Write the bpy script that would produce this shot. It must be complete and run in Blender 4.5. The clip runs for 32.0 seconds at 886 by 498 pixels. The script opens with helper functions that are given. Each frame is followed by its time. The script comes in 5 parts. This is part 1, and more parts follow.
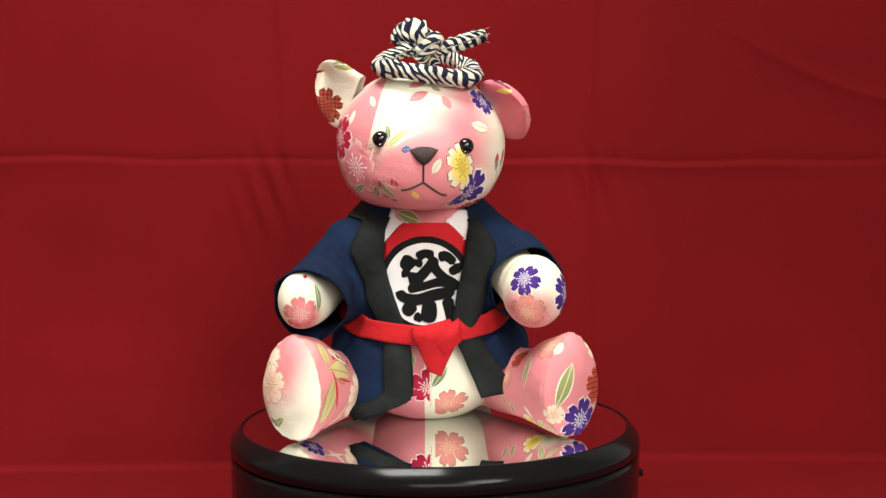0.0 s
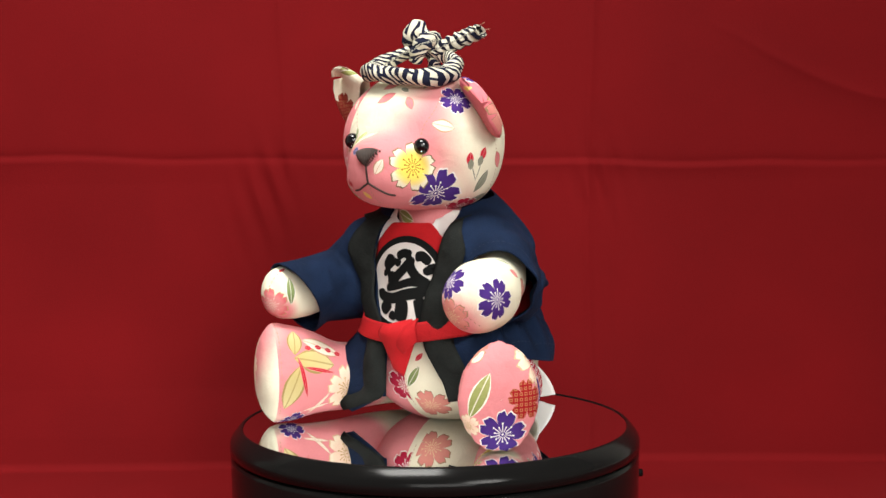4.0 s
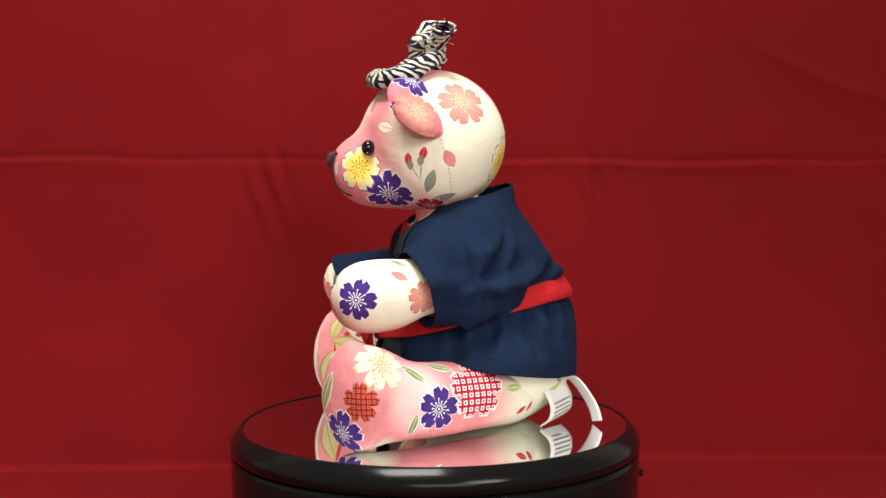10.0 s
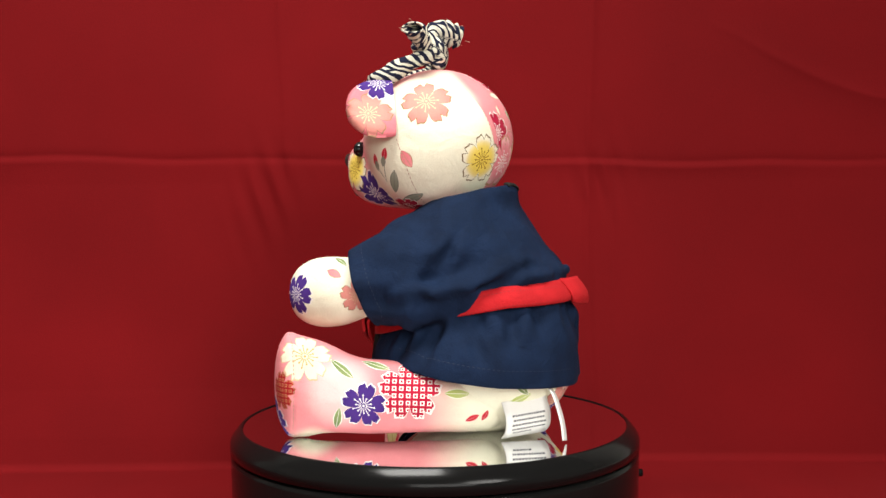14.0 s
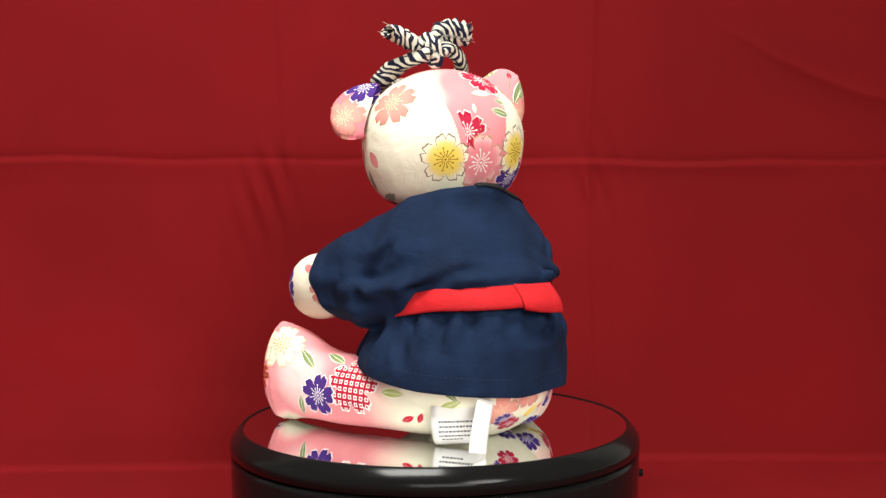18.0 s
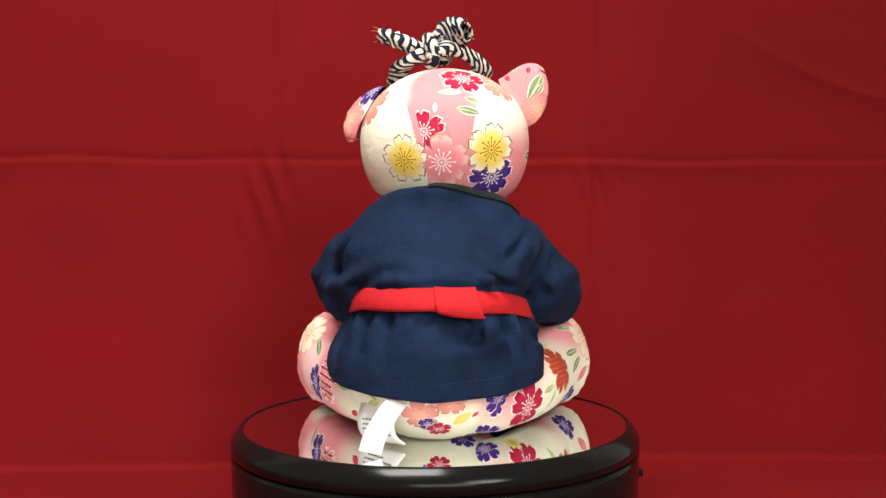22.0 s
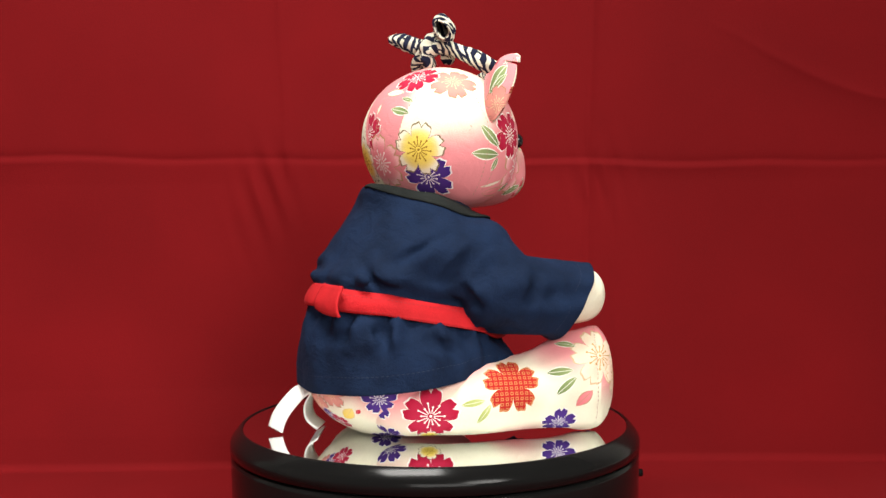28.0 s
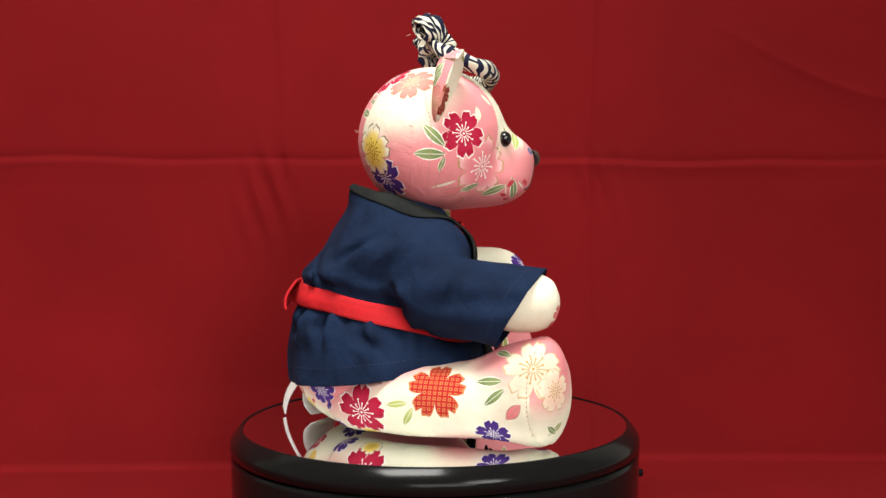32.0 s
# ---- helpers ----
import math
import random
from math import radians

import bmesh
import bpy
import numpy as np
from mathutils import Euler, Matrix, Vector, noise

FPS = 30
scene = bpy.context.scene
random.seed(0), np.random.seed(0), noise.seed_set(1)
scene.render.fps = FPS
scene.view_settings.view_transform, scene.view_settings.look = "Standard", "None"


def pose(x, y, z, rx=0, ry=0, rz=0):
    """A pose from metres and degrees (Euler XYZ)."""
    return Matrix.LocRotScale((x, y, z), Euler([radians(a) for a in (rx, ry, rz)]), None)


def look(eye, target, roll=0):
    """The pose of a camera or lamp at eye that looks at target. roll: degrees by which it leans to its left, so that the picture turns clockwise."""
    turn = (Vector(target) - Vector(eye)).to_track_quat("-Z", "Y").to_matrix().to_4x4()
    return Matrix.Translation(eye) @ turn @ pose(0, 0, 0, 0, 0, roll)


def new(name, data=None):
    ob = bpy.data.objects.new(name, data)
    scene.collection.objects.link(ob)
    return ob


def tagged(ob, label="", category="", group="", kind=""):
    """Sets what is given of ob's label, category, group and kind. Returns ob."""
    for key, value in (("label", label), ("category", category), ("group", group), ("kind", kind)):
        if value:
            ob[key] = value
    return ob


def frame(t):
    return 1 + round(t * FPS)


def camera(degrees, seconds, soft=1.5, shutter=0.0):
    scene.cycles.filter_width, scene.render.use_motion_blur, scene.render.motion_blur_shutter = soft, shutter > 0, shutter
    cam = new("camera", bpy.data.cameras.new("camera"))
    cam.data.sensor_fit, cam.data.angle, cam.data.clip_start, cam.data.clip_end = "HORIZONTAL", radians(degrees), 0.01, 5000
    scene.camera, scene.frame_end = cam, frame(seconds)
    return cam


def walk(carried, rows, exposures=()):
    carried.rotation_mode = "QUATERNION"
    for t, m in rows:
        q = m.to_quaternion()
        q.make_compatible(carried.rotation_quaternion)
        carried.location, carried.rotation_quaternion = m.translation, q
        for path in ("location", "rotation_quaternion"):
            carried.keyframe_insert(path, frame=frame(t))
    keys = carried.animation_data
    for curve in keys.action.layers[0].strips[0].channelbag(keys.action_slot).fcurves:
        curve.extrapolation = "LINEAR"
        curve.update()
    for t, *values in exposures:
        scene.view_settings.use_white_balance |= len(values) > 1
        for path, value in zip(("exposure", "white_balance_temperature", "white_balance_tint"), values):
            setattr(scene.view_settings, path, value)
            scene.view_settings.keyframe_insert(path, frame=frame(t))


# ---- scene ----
from mathutils.bvhtree import BVHTree

# ---------------------------------------------------------------- camera
cam = camera(43.6, 32.0)
EYE = Vector((0.0, -0.5479, 0.1157))
PAN, TILT, ROLL = 0.4835, 3.134, -0.4217
VIEW = Matrix.Translation(EYE) @ pose(0, 0, 0, 90 - TILT, 0, -PAN) @ pose(0, 0, 0, 0, 0, ROLL)
walk(cam, [(0, VIEW), (32.0, VIEW)], exposures=[(0, 0.0), (12.0, 0.0), (18.0, 0.20), (24.5, 0.20), (29.0, 0.10), (32.0, 0.05)])

# ---------------------------------------------------------------- world and lamps
world = bpy.data.worlds.new("room_air")
scene.world = world
world.use_nodes = True
world.node_tree.nodes["Background"].inputs[0].default_value = (0.9, 0.95, 1.0, 1)
world.node_tree.nodes["Background"].inputs[1].default_value = 0.2


def area_lamp(name, eye, target, sx, sy, watts, colour):
    data = bpy.data.lights.new(name, "AREA")
    data.shape, data.size, data.size_y, data.energy, data.color = "RECTANGLE", sx, sy, watts, colour
    ob = new(name, data)
    ob.matrix_world = look(eye, target)
    return ob


def spot_lamp(name, eye, target, degrees, soft, radius, watts, colour):
    data = bpy.data.lights.new(name, "SPOT")
    data.spot_size, data.spot_blend, data.shadow_soft_size, data.energy, data.color = radians(degrees), soft, radius, watts, colour
    ob = new(name, data)
    ob.matrix_world = look(eye, target)
    return ob


area_lamp("ceiling_lamp", (-0.20, -0.42, 1.18), (-0.20, -0.36, 0.0), 0.5, 0.3, 21.0, (1.0, 0.98, 0.93))
# added soft fill from behind the camera, brightens the bear's feet and lower front
area_lamp("front_fill", (0.10, -1.35, 0.45), (0, 0, 0.03), 0.8, 0.5, 8.0, (1.0, 0.98, 0.94))
spot_lamp("side_lamp", (0.44, -0.88, 0.58), (-0.33, 0.06, -0.06), 59, 1.0, 0.20, 33.0, (1.0, 0.98, 0.93))

# ---------------------------------------------------------------- materials


def material(name, colour=(0.5, 0.5, 0.5), rough=0.6, metal=0.0, spec=0.5):
    m = bpy.data.materials.new(name)
    m.use_nodes = True
    b = m.node_tree.nodes["Principled BSDF"]
    b.inputs["Base Color"].default_value = (*colour, 1)
    b.inputs["Roughness"].default_value = rough
    b.inputs["Metallic"].default_value = metal
    b.inputs["Specular IOR Level"].default_value = spec
    return m


def shade(m):
    return m.node_tree, m.node_tree.nodes["Principled BSDF"]


def weave(m, fine=2600.0, strength=0.25, broad=60.0, vary=0.10, distance=0.0003, crumple=0.0):
    """Thread grain, and light and dark drift, over a plain cloth colour or a print."""
    nt, b = shade(m)
    tc = nt.nodes.new("ShaderNodeTexCoord")
    n1 = nt.nodes.new("ShaderNodeTexNoise")
    n1.inputs["Scale"].default_value, n1.inputs["Detail"].default_value = fine, 3
    n2 = nt.nodes.new("ShaderNodeTexNoise")
    n2.inputs["Scale"].default_value, n2.inputs["Detail"].default_value = broad, 4
    add = nt.nodes.new("ShaderNodeMath")
    add.operation = "MULTIPLY_ADD"
    add.inputs[1].default_value = 0.5
    bump = nt.nodes.new("ShaderNodeBump")
    bump.inputs["Strength"].default_value, bump.inputs["Distance"].default_value = strength, distance
    ramp = nt.nodes.new("ShaderNodeMapRange")
    ramp.inputs["To Min"].default_value, ramp.inputs["To Max"].default_value = 1 - vary, 1 + vary
    mul = nt.nodes.new("ShaderNodeMix")
    mul.data_type, mul.blend_type = "RGBA", "MULTIPLY"
    mul.inputs[0].default_value = 1.0
    for n in (n1, n2):
        nt.links.new(tc.outputs["Object"], n.inputs["Vector"])
    nt.links.new(n1.outputs["Fac"], add.inputs[0])
    nt.links.new(n2.outputs["Fac"], add.inputs[2])
    nt.links.new(add.outputs[0], ramp.inputs["Value"])
    ramp.inputs["From Min"].default_value, ramp.inputs["From Max"].default_value = 0.5, 1.0
    nt.links.new(n1.outputs["Fac"], bump.inputs["Height"])
    nt.links.new(bump.outputs[0], b.inputs["Normal"])
    if crumple:
        n3 = nt.nodes.new("ShaderNodeTexNoise")
        n3.inputs["Scale"].default_value, n3.inputs["Detail"].default_value, n3.inputs["Distortion"].default_value = 95.0, 3, 0.6
        nt.links.new(tc.outputs["Object"], n3.inputs["Vector"])
        low = nt.nodes.new("ShaderNodeBump")
        low.inputs["Strength"].default_value, low.inputs["Distance"].default_value = 1.0, crumple
        nt.links.new(n3.outputs["Fac"], low.inputs["Height"])
        nt.links.new(low.outputs[0], bump.inputs["Normal"])
    old = b.inputs["Base Color"]
    if old.is_linked:
        nt.links.new(old.links[0].from_socket, mul.inputs[6])
    else:
        mul.inputs[6].default_value = old.default_value
    grey = nt.nodes.new("ShaderNodeCombineColor")
    for k in range(3):
        nt.links.new(ramp.outputs[0], grey.inputs[k])
    nt.links.new(grey.outputs[0], mul.inputs[7])
    nt.links.new(mul.outputs[2], old)
    b.inputs["Sheen Weight"].default_value = 0.0
    b.inputs["Sheen Roughness"].default_value = 0.5
    return m


M_RED_CLOTH = weave(material("red_cloth", (0.153, 0.0031, 0.0047), 0.85, spec=0.12), 1400, 0.35, 9, 0.12)
M_RED_CLOTH.node_tree.nodes["Principled BSDF"].inputs["Sheen Weight"].default_value = 0.0
M_MIRROR = material("mirror", (0.86, 0.87, 0.87), 0.015, 1.0)
M_BLACK = material("black_lacquer", (0.006, 0.006, 0.006), 0.15, spec=0.11)
M_NAVY = weave(material("navy_cotton", (0.0055, 0.0138, 0.038), 0.85, spec=0.12), 1400, 0.7, 70, 0.32, crumple=0.0013)
M_GREY = weave(material("charcoal_cotton", (0.0145, 0.0165, 0.0155), 0.9, spec=0.08), 1400, 0.7, 80, 0.34, crumple=0.0014)
M_BELT = weave(material("red_cotton", (0.43, 0.010, 0.014), 0.8, spec=0.2), 1500, 0.6, 80, 0.16, crumple=0.0010)
M_WHITE = weave(material("white_cotton", (0.76, 0.745, 0.71), 0.85, spec=0.2), 2600, 0.3, 80, 0.05)
M_INK = weave(material("black_print", (0.008, 0.009, 0.009), 0.85, spec=0.08), 2600, 0.3, 80, 0.15)
M_EYE = material("black_bead", (0.005, 0.005, 0.006), 0.07)
M_THREAD = weave(material("brown_thread", (0.042, 0.028, 0.023), 0.7), 3000, 0.5, 300, 0.3)
M_WALL = material("pale_wall", (0.6, 0.58, 0.54), 0.9)
M_SEAM = material("seam_thread", (0.42, 0.24, 0.17), 0.8)
M_NAVY_THREAD = material("navy_thread", (0.0065, 0.014, 0.038), 0.8)
M_RED_THREAD = material("red_thread", (0.30, 0.008, 0.012), 0.8)
M_FINE_PRINT = material("fine_print", (0.12, 0.12, 0.13), 0.8)


class Sums:
    """Writes arithmetic as nodes in one tree."""

    def __init__(self, tree):
        self.tree = tree

    def m(self, op, a, b=0.0, c=0.0):
        n = self.tree.nodes.new("ShaderNodeMath")
        n.operation = op
        for k, v in enumerate((a, b, c)):
            if isinstance(v, (int, float)):
                n.inputs[k].default_value = v
            else:
                self.tree.links.new(v, n.inputs[k])
        return n.outputs[0]

    def v(self, op, a, b=None):
        n = self.tree.nodes.new("ShaderNodeVectorMath")
        n.operation = op
        for k, v in enumerate((a, b)):
            if v is not None:
                if isinstance(v, tuple):
                    n.inputs[k].default_value = v
                else:
                    self.tree.links.new(v, n.inputs[k])
        return n.outputs["Value"] if op in ("DOT_PRODUCT", "LENGTH") else n.outputs[0]

    def mix(self, fac, a, b):
        n = self.tree.nodes.new("ShaderNodeMix")
        n.data_type = "RGBA"
        for k, v in ((0, fac), (6, a), (7, b)):
            self.tree.links.new(v, n.inputs[k])
        return n.outputs[2]


def group_tree(name, floats, vectors, colours):
    """A node group from a colour to a colour, with its inputs, and the place and the normal in the thing's space."""
    t = bpy.data.node_groups.new(name, "ShaderNodeTree")
    for c in ("Ground", *colours):
        t.interface.new_socket(c, in_out="INPUT", socket_type="NodeSocketColor")
    for c in vectors:
        t.interface.new_socket(c, in_out="INPUT", socket_type="NodeSocketVector")
    for c in floats:
        t.interface.new_socket(c, in_out="INPUT", socket_type="NodeSocketFloat")
    t.interface.new_socket("Colour", in_out="OUTPUT", socket_type="NodeSocketColor")
    gin, gout, tc = t.nodes.new("NodeGroupInput"), t.nodes.new("NodeGroupOutput"), t.nodes.new("ShaderNodeTexCoord")
    return t, gin.outputs, gout.inputs[0], tc.outputs["Object"], tc.outputs["Normal"], Sums(t)


def flat_place(i, place, normal, s):
    """Place on the motif's own plane, in units of its size, and a mask for the side that it is printed on."""
    p = s.v("SUBTRACT", place, i["Centre"])
    u, v, w = s.v("DOT_PRODUCT", p, i["Along"]), s.v("DOT_PRODUCT", p, i["Across"]), s.v("DOT_PRODUCT", p, i["Out"])
    near = s.m("MULTIPLY", s.m("LESS_THAN", s.m("ABSOLUTE", w), 0.017), s.m("GREATER_THAN", s.m("ADD", s.v("DOT_PRODUCT", p, i["Cut"]), i["Keep"]), -0.0000001))
    flat = s.m("MAXIMUM", s.m("SQRT", s.m("ADD", s.m("MULTIPLY", u, u), s.m("MULTIPLY", v, v))), 0.0001)
    wrap = s.m("DIVIDE", s.m("MULTIPLY", s.v("LENGTH", p), s.v("LENGTH", i["Along"])), flat)
    return s.m("MULTIPLY", u, wrap), s.m("MULTIPLY", v, wrap), s.m("MULTIPLY", near, s.m("GREATER_THAN", s.v("DOT_PRODUCT", normal, i["Out"]), 0.02))


def blossom_tree():
    t, i, out, place, normal, s = group_tree("blossom", ("Squares", "Keep"), ("Centre", "Along", "Across", "Out", "Cut"), ("Petal", "Heart", "Edge", "Stamen"))
    u, v, side = flat_place(i, place, normal, s)
    r = s.m("SQRT", s.m("ADD", s.m("MULTIPLY", u, u), s.m("MULTIPLY", v, v)))
    turn = s.m("MULTIPLY", s.m("ARCTAN2", v, u), 1 / (2 * math.pi))
    f = s.m("MULTIPLY", s.m("ABSOLUTE", s.m("SUBTRACT", s.m("FRACT", s.m("MULTIPLY_ADD", turn, 5.0, 10.5)), 0.5)), 2.0)
    notch = s.m("MULTIPLY", s.m("MAXIMUM", s.m("MULTIPLY_ADD", f, -5.2, 1.0), 0.0), 0.17)
    lobe = s.m("POWER", s.m("MAXIMUM", s.m("SUBTRACT", 1.0, s.m("POWER", f, 3.3)), 0.0), 0.55)
    teeth = s.m("MULTIPLY", s.m("ABSOLUTE", s.m("SUBTRACT", s.m("FRACT", s.m("MULTIPLY_ADD", f, 2.3, 0.0)), 0.5)), -0.10)
    reach = s.m("ADD", s.m("SUBTRACT", s.m("MULTIPLY_ADD", lobe, 0.58, 0.47), notch), teeth)
    d = s.m("DIVIDE", r, reach)
    shape = s.m("MULTIPLY", s.m("LESS_THAN", d, 1.025), side)
    fill = s.m("LESS_THAN", d, 0.96)
    tone = s.mix(s.m("MINIMUM", s.m("MULTIPLY", s.m("POWER", r, 6.0), 2.8), 1.0), i["Heart"], i["Petal"])
    cell = lambda q: s.m("ABSOLUTE", s.m("SUBTRACT", s.m("FRACT", s.m("ADD", s.m("MULTIPLY", q, i["Squares"]), 20.3)), 0.5))
    box = s.m("MAXIMUM", cell(u), cell(v))
    squares = s.m("MULTIPLY", s.m("MULTIPLY", s.m("LESS_THAN", box, 0.31), s.m("GREATER_THAN", box, 0.15)), s.m("MINIMUM", i["Squares"], 1.0))
    spoke = s.m("MULTIPLY", s.m("MULTIPLY", s.m("ABSOLUTE", s.m("SUBTRACT", s.m("FRACT", s.m("MULTIPLY_ADD", turn, 14.0, 28.0)), 0.5)), r), 2 * math.pi / 14)
    longer = s.m("MULTIPLY_ADD", s.m("LESS_THAN", s.m("FRACT", s.m("MULTIPLY_ADD", turn, 7.0, 14.0)), 0.5), 0.14, 0.34)
    line = s.m("MULTIPLY", s.m("LESS_THAN", spoke, 0.017), s.m("MULTIPLY", s.m("LESS_THAN", r, longer), s.m("GREATER_THAN", r, 0.11)))
    tip = s.m("SUBTRACT", r, longer)
    dot = s.m("LESS_THAN", s.m("ADD", s.m("MULTIPLY", tip, tip), s.m("MULTIPLY", spoke, spoke)), 0.0015)
    thread = s.m("MULTIPLY", s.m("MAXIMUM", s.m("MAXIMUM", line, dot), s.m("LESS_THAN", r, 0.05)), s.m("SUBTRACT", 1.0, s.m("MINIMUM", i["Squares"], 1.0)))
    tone = s.mix(s.m("MAXIMUM", thread, squares), tone, i["Stamen"])
    tone = s.mix(fill, i["Edge"], tone)
    t.links.new(s.mix(shape, i["Ground"], tone), out)
    return t


def leaf_tree():
    t, i, out, place, normal, s = group_tree("leaf", ("Width", "Keep"), ("Centre", "Along", "Across", "Out", "Cut"), ("Fill", "Tip", "Edge"))
    u, v, side = flat_place(i, place, normal, s)
    half = s.m("MULTIPLY", s.m("MAXIMUM", s.m("SUBTRACT", 1.0, s.m("MULTIPLY", u, u)), 0.0), i["Width"])
    d = s.m("DIVIDE", s.m("ABSOLUTE", v), s.m("MAXIMUM", half, 0.0001))
    shape = s.m("MULTIPLY", s.m("MULTIPLY", s.m("LESS_THAN", d, 1.0), s.m("LESS_THAN", s.m("ABSOLUTE", u), 1.0)), side)
    inner = s.m("LESS_THAN", d, 0.80)
    rib = s.m("LESS_THAN", s.m("ABSOLUTE", v), s.m("MULTIPLY", i["Width"], 0.07))
    tone = s.mix(s.m("MULTIPLY_ADD", u, 0.5, 0.5), i["Fill"], i["Tip"])
    tone = s.mix(s.m("MULTIPLY", rib, 0.7), tone, i["Edge"])
    tone = s.mix(inner, i["Edge"], tone)
    t.links.new(s.mix(shape, i["Ground"], tone), out)
    return t


def wash_tree():
    t, i, out, place, normal, s = group_tree("wash", ("Radius", "Firm"), ("Centre", "Beyond", "Facing"), ("Dye",))
    p = s.v("SUBTRACT", place, i["Centre"])
    f = s.m("MINIMUM", s.m("MAXIMUM", s.m("MULTIPLY", s.m("SUBTRACT", 1.0, s.m("DIVIDE", s.v("LENGTH", p), i["Radius"])), i["Firm"]), 0.0), 1.0)
    f = s.m("MULTIPLY", s.m("MULTIPLY", f, f), s.m("MULTIPLY_ADD", f, -2.0, 3.0))
    cut = s.m("MULTIPLY", s.m("GREATER_THAN", s.v("DOT_PRODUCT", p, i["Beyond"]), -0.0000001), s.m("GREATER_THAN", s.v("DOT_PRODUCT", normal, i["Facing"]), -0.001))
    t.links.new(s.mix(s.m("MULTIPLY", f, cut), i["Ground"], i["Dye"]), out)
    return t


T_BLOSSOM, T_LEAF, T_WASH = blossom_tree(), leaf_tree(), wash_tree()
PINK, CREAM = (0.70, 0.245, 0.26), (0.77, 0.745, 0.58)
BLOSSOMS = {  # petal, heart, edge, stamen, squares
    "pink": ((0.80, 0.42, 0.42), (0.72, 0.22, 0.25), (0.45, 0.27, 0.12), (0.86, 0.82, 0.76), 0),
    "pinkpale": ((0.64, 0.235, 0.20), (0.69, 0.28, 0.23), (0.32, 0.20, 0.11), (0.78, 0.55, 0.34), 0),
    "pinkdeep": ((0.64, 0.15, 0.17), (0.70, 0.26, 0.26), (0.50, 0.30, 0.16), (0.80, 0.6, 0.5), 0),
    "red": ((0.37, 0.006, 0.034), (0.42, 0.014, 0.05), (0.84, 0.80, 0.74), (0.86, 0.82, 0.76), 0),
    "yellow": ((0.80, 0.75, 0.58), (0.78, 0.60, 0.10), (0.20, 0.15, 0.08), (0.28, 0.15, 0.015), 0),
    "purple": ((0.050, 0.018, 0.165), (0.062, 0.024, 0.19), (0.80, 0.76, 0.74), (0.84, 0.80, 0.78), 0),
    "whitepink": ((0.80, 0.68, 0.52), (0.80, 0.58, 0.44), (0.60, 0.43, 0.25), (0.45, 0.28, 0.10), 0),
    "shibori": ((0.42, 0.008, 0.035), (0.42, 0.008, 0.035), (0.80, 0.74, 0.68), (0.84, 0.78, 0.72), 4.3),
    "dark_shibori": ((0.32, 0.008, 0.012), (0.32, 0.008, 0.012), (0.40, 0.12, 0.06), (0.44, 0.18, 0.08), 3.6),
    "ear_shibori": ((0.22, 0.008, 0.012), (0.22, 0.008, 0.012), (0.30, 0.10, 0.05), (0.34, 0.13, 0.06), 4.2),
    "orange": ((0.41, 0.017, 0.014), (0.41, 0.018, 0.014), (0.55, 0.22, 0.09), (0.50, 0.19, 0.07), 5.4),
}
LEAVES = {  # fill, tip, edge
    "green": ((0.13, 0.19, 0.065), (0.27, 0.34, 0.14), (0.84, 0.82, 0.72)),
    "olive": ((0.24, 0.28, 0.08), (0.36, 0.38, 0.14), (0.84, 0.80, 0.68)),
    "lime": ((0.35, 0.42, 0.10), (0.50, 0.55, 0.22), (0.84, 0.80, 0.66)),
    "grey": ((0.22, 0.24, 0.17), (0.30, 0.31, 0.24), (0.16, 0.16, 0.13)),
    "berry": ((0.50, 0.015, 0.035), (0.50, 0.012, 0.03), (0.70, 0.30, 0.28)),
    "white": ((0.80, 0.70, 0.56), (0.80, 0.72, 0.60), (0.48, 0.30, 0.17)),
    "pinkdeep": ((0.66, 0.16, 0.19), (0.74, 0.26, 0.27), (0.45, 0.25, 0.15)),
    "navy": ((0.10, 0.10, 0.22), (0.16, 0.15, 0.28), (0.3, 0.3, 0.4)),
    "yellow": ((0.78, 0.55, 0.08), (0.8, 0.62, 0.2), (0.7, 0.5, 0.2)),
    "gold": ((0.52, 0.42, 0.16), (0.62, 0.54, 0.27), (0.34, 0.25, 0.09)),
}
PRINTS = {}


def print_cloth(name, ground):
    """A printed cotton, to which washes and motifs are added one over the other."""
    m = material(name, ground, 0.85, spec=0.2)
    nt, b = shade(m)
    rgb = nt.nodes.new("ShaderNodeRGB")
    rgb.outputs[0].default_value = (*ground, 1)
    nt.links.new(rgb.outputs[0], b.inputs["Base Color"])
    return m


HEAD_SEAM = 0.002


def panels(ob):
    """The front and the back panel of the head are cut from two pieces of the print."""
    for f in ob.data.polygons:
        f.material_index = int(f.center.y > HEAD_SEAM)


def stamp(ob, tree, values):
    cloths = list(ob.data.materials)
    if len(cloths) == 2 and tree is not T_WASH:
        y = values["Centre"][1] - HEAD_SEAM
        cloths = [c for c, near in zip(cloths, (y < 0.014, y > -0.014)) if near]
    for cloth in cloths:
        nt, b = shade(cloth)
        g = nt.nodes.new("ShaderNodeGroup")
        g.node_tree = tree
        for key, value in values.items():
            g.inputs[key].default_value = (*value, 1) if key in ("Petal", "Heart", "Edge", "Stamen", "Fill", "Tip", "Dye") else value
        nt.links.new(b.inputs["Base Color"].links[0].from_socket, g.inputs["Ground"])
        nt.links.new(g.outputs[0], b.inputs["Base Color"])


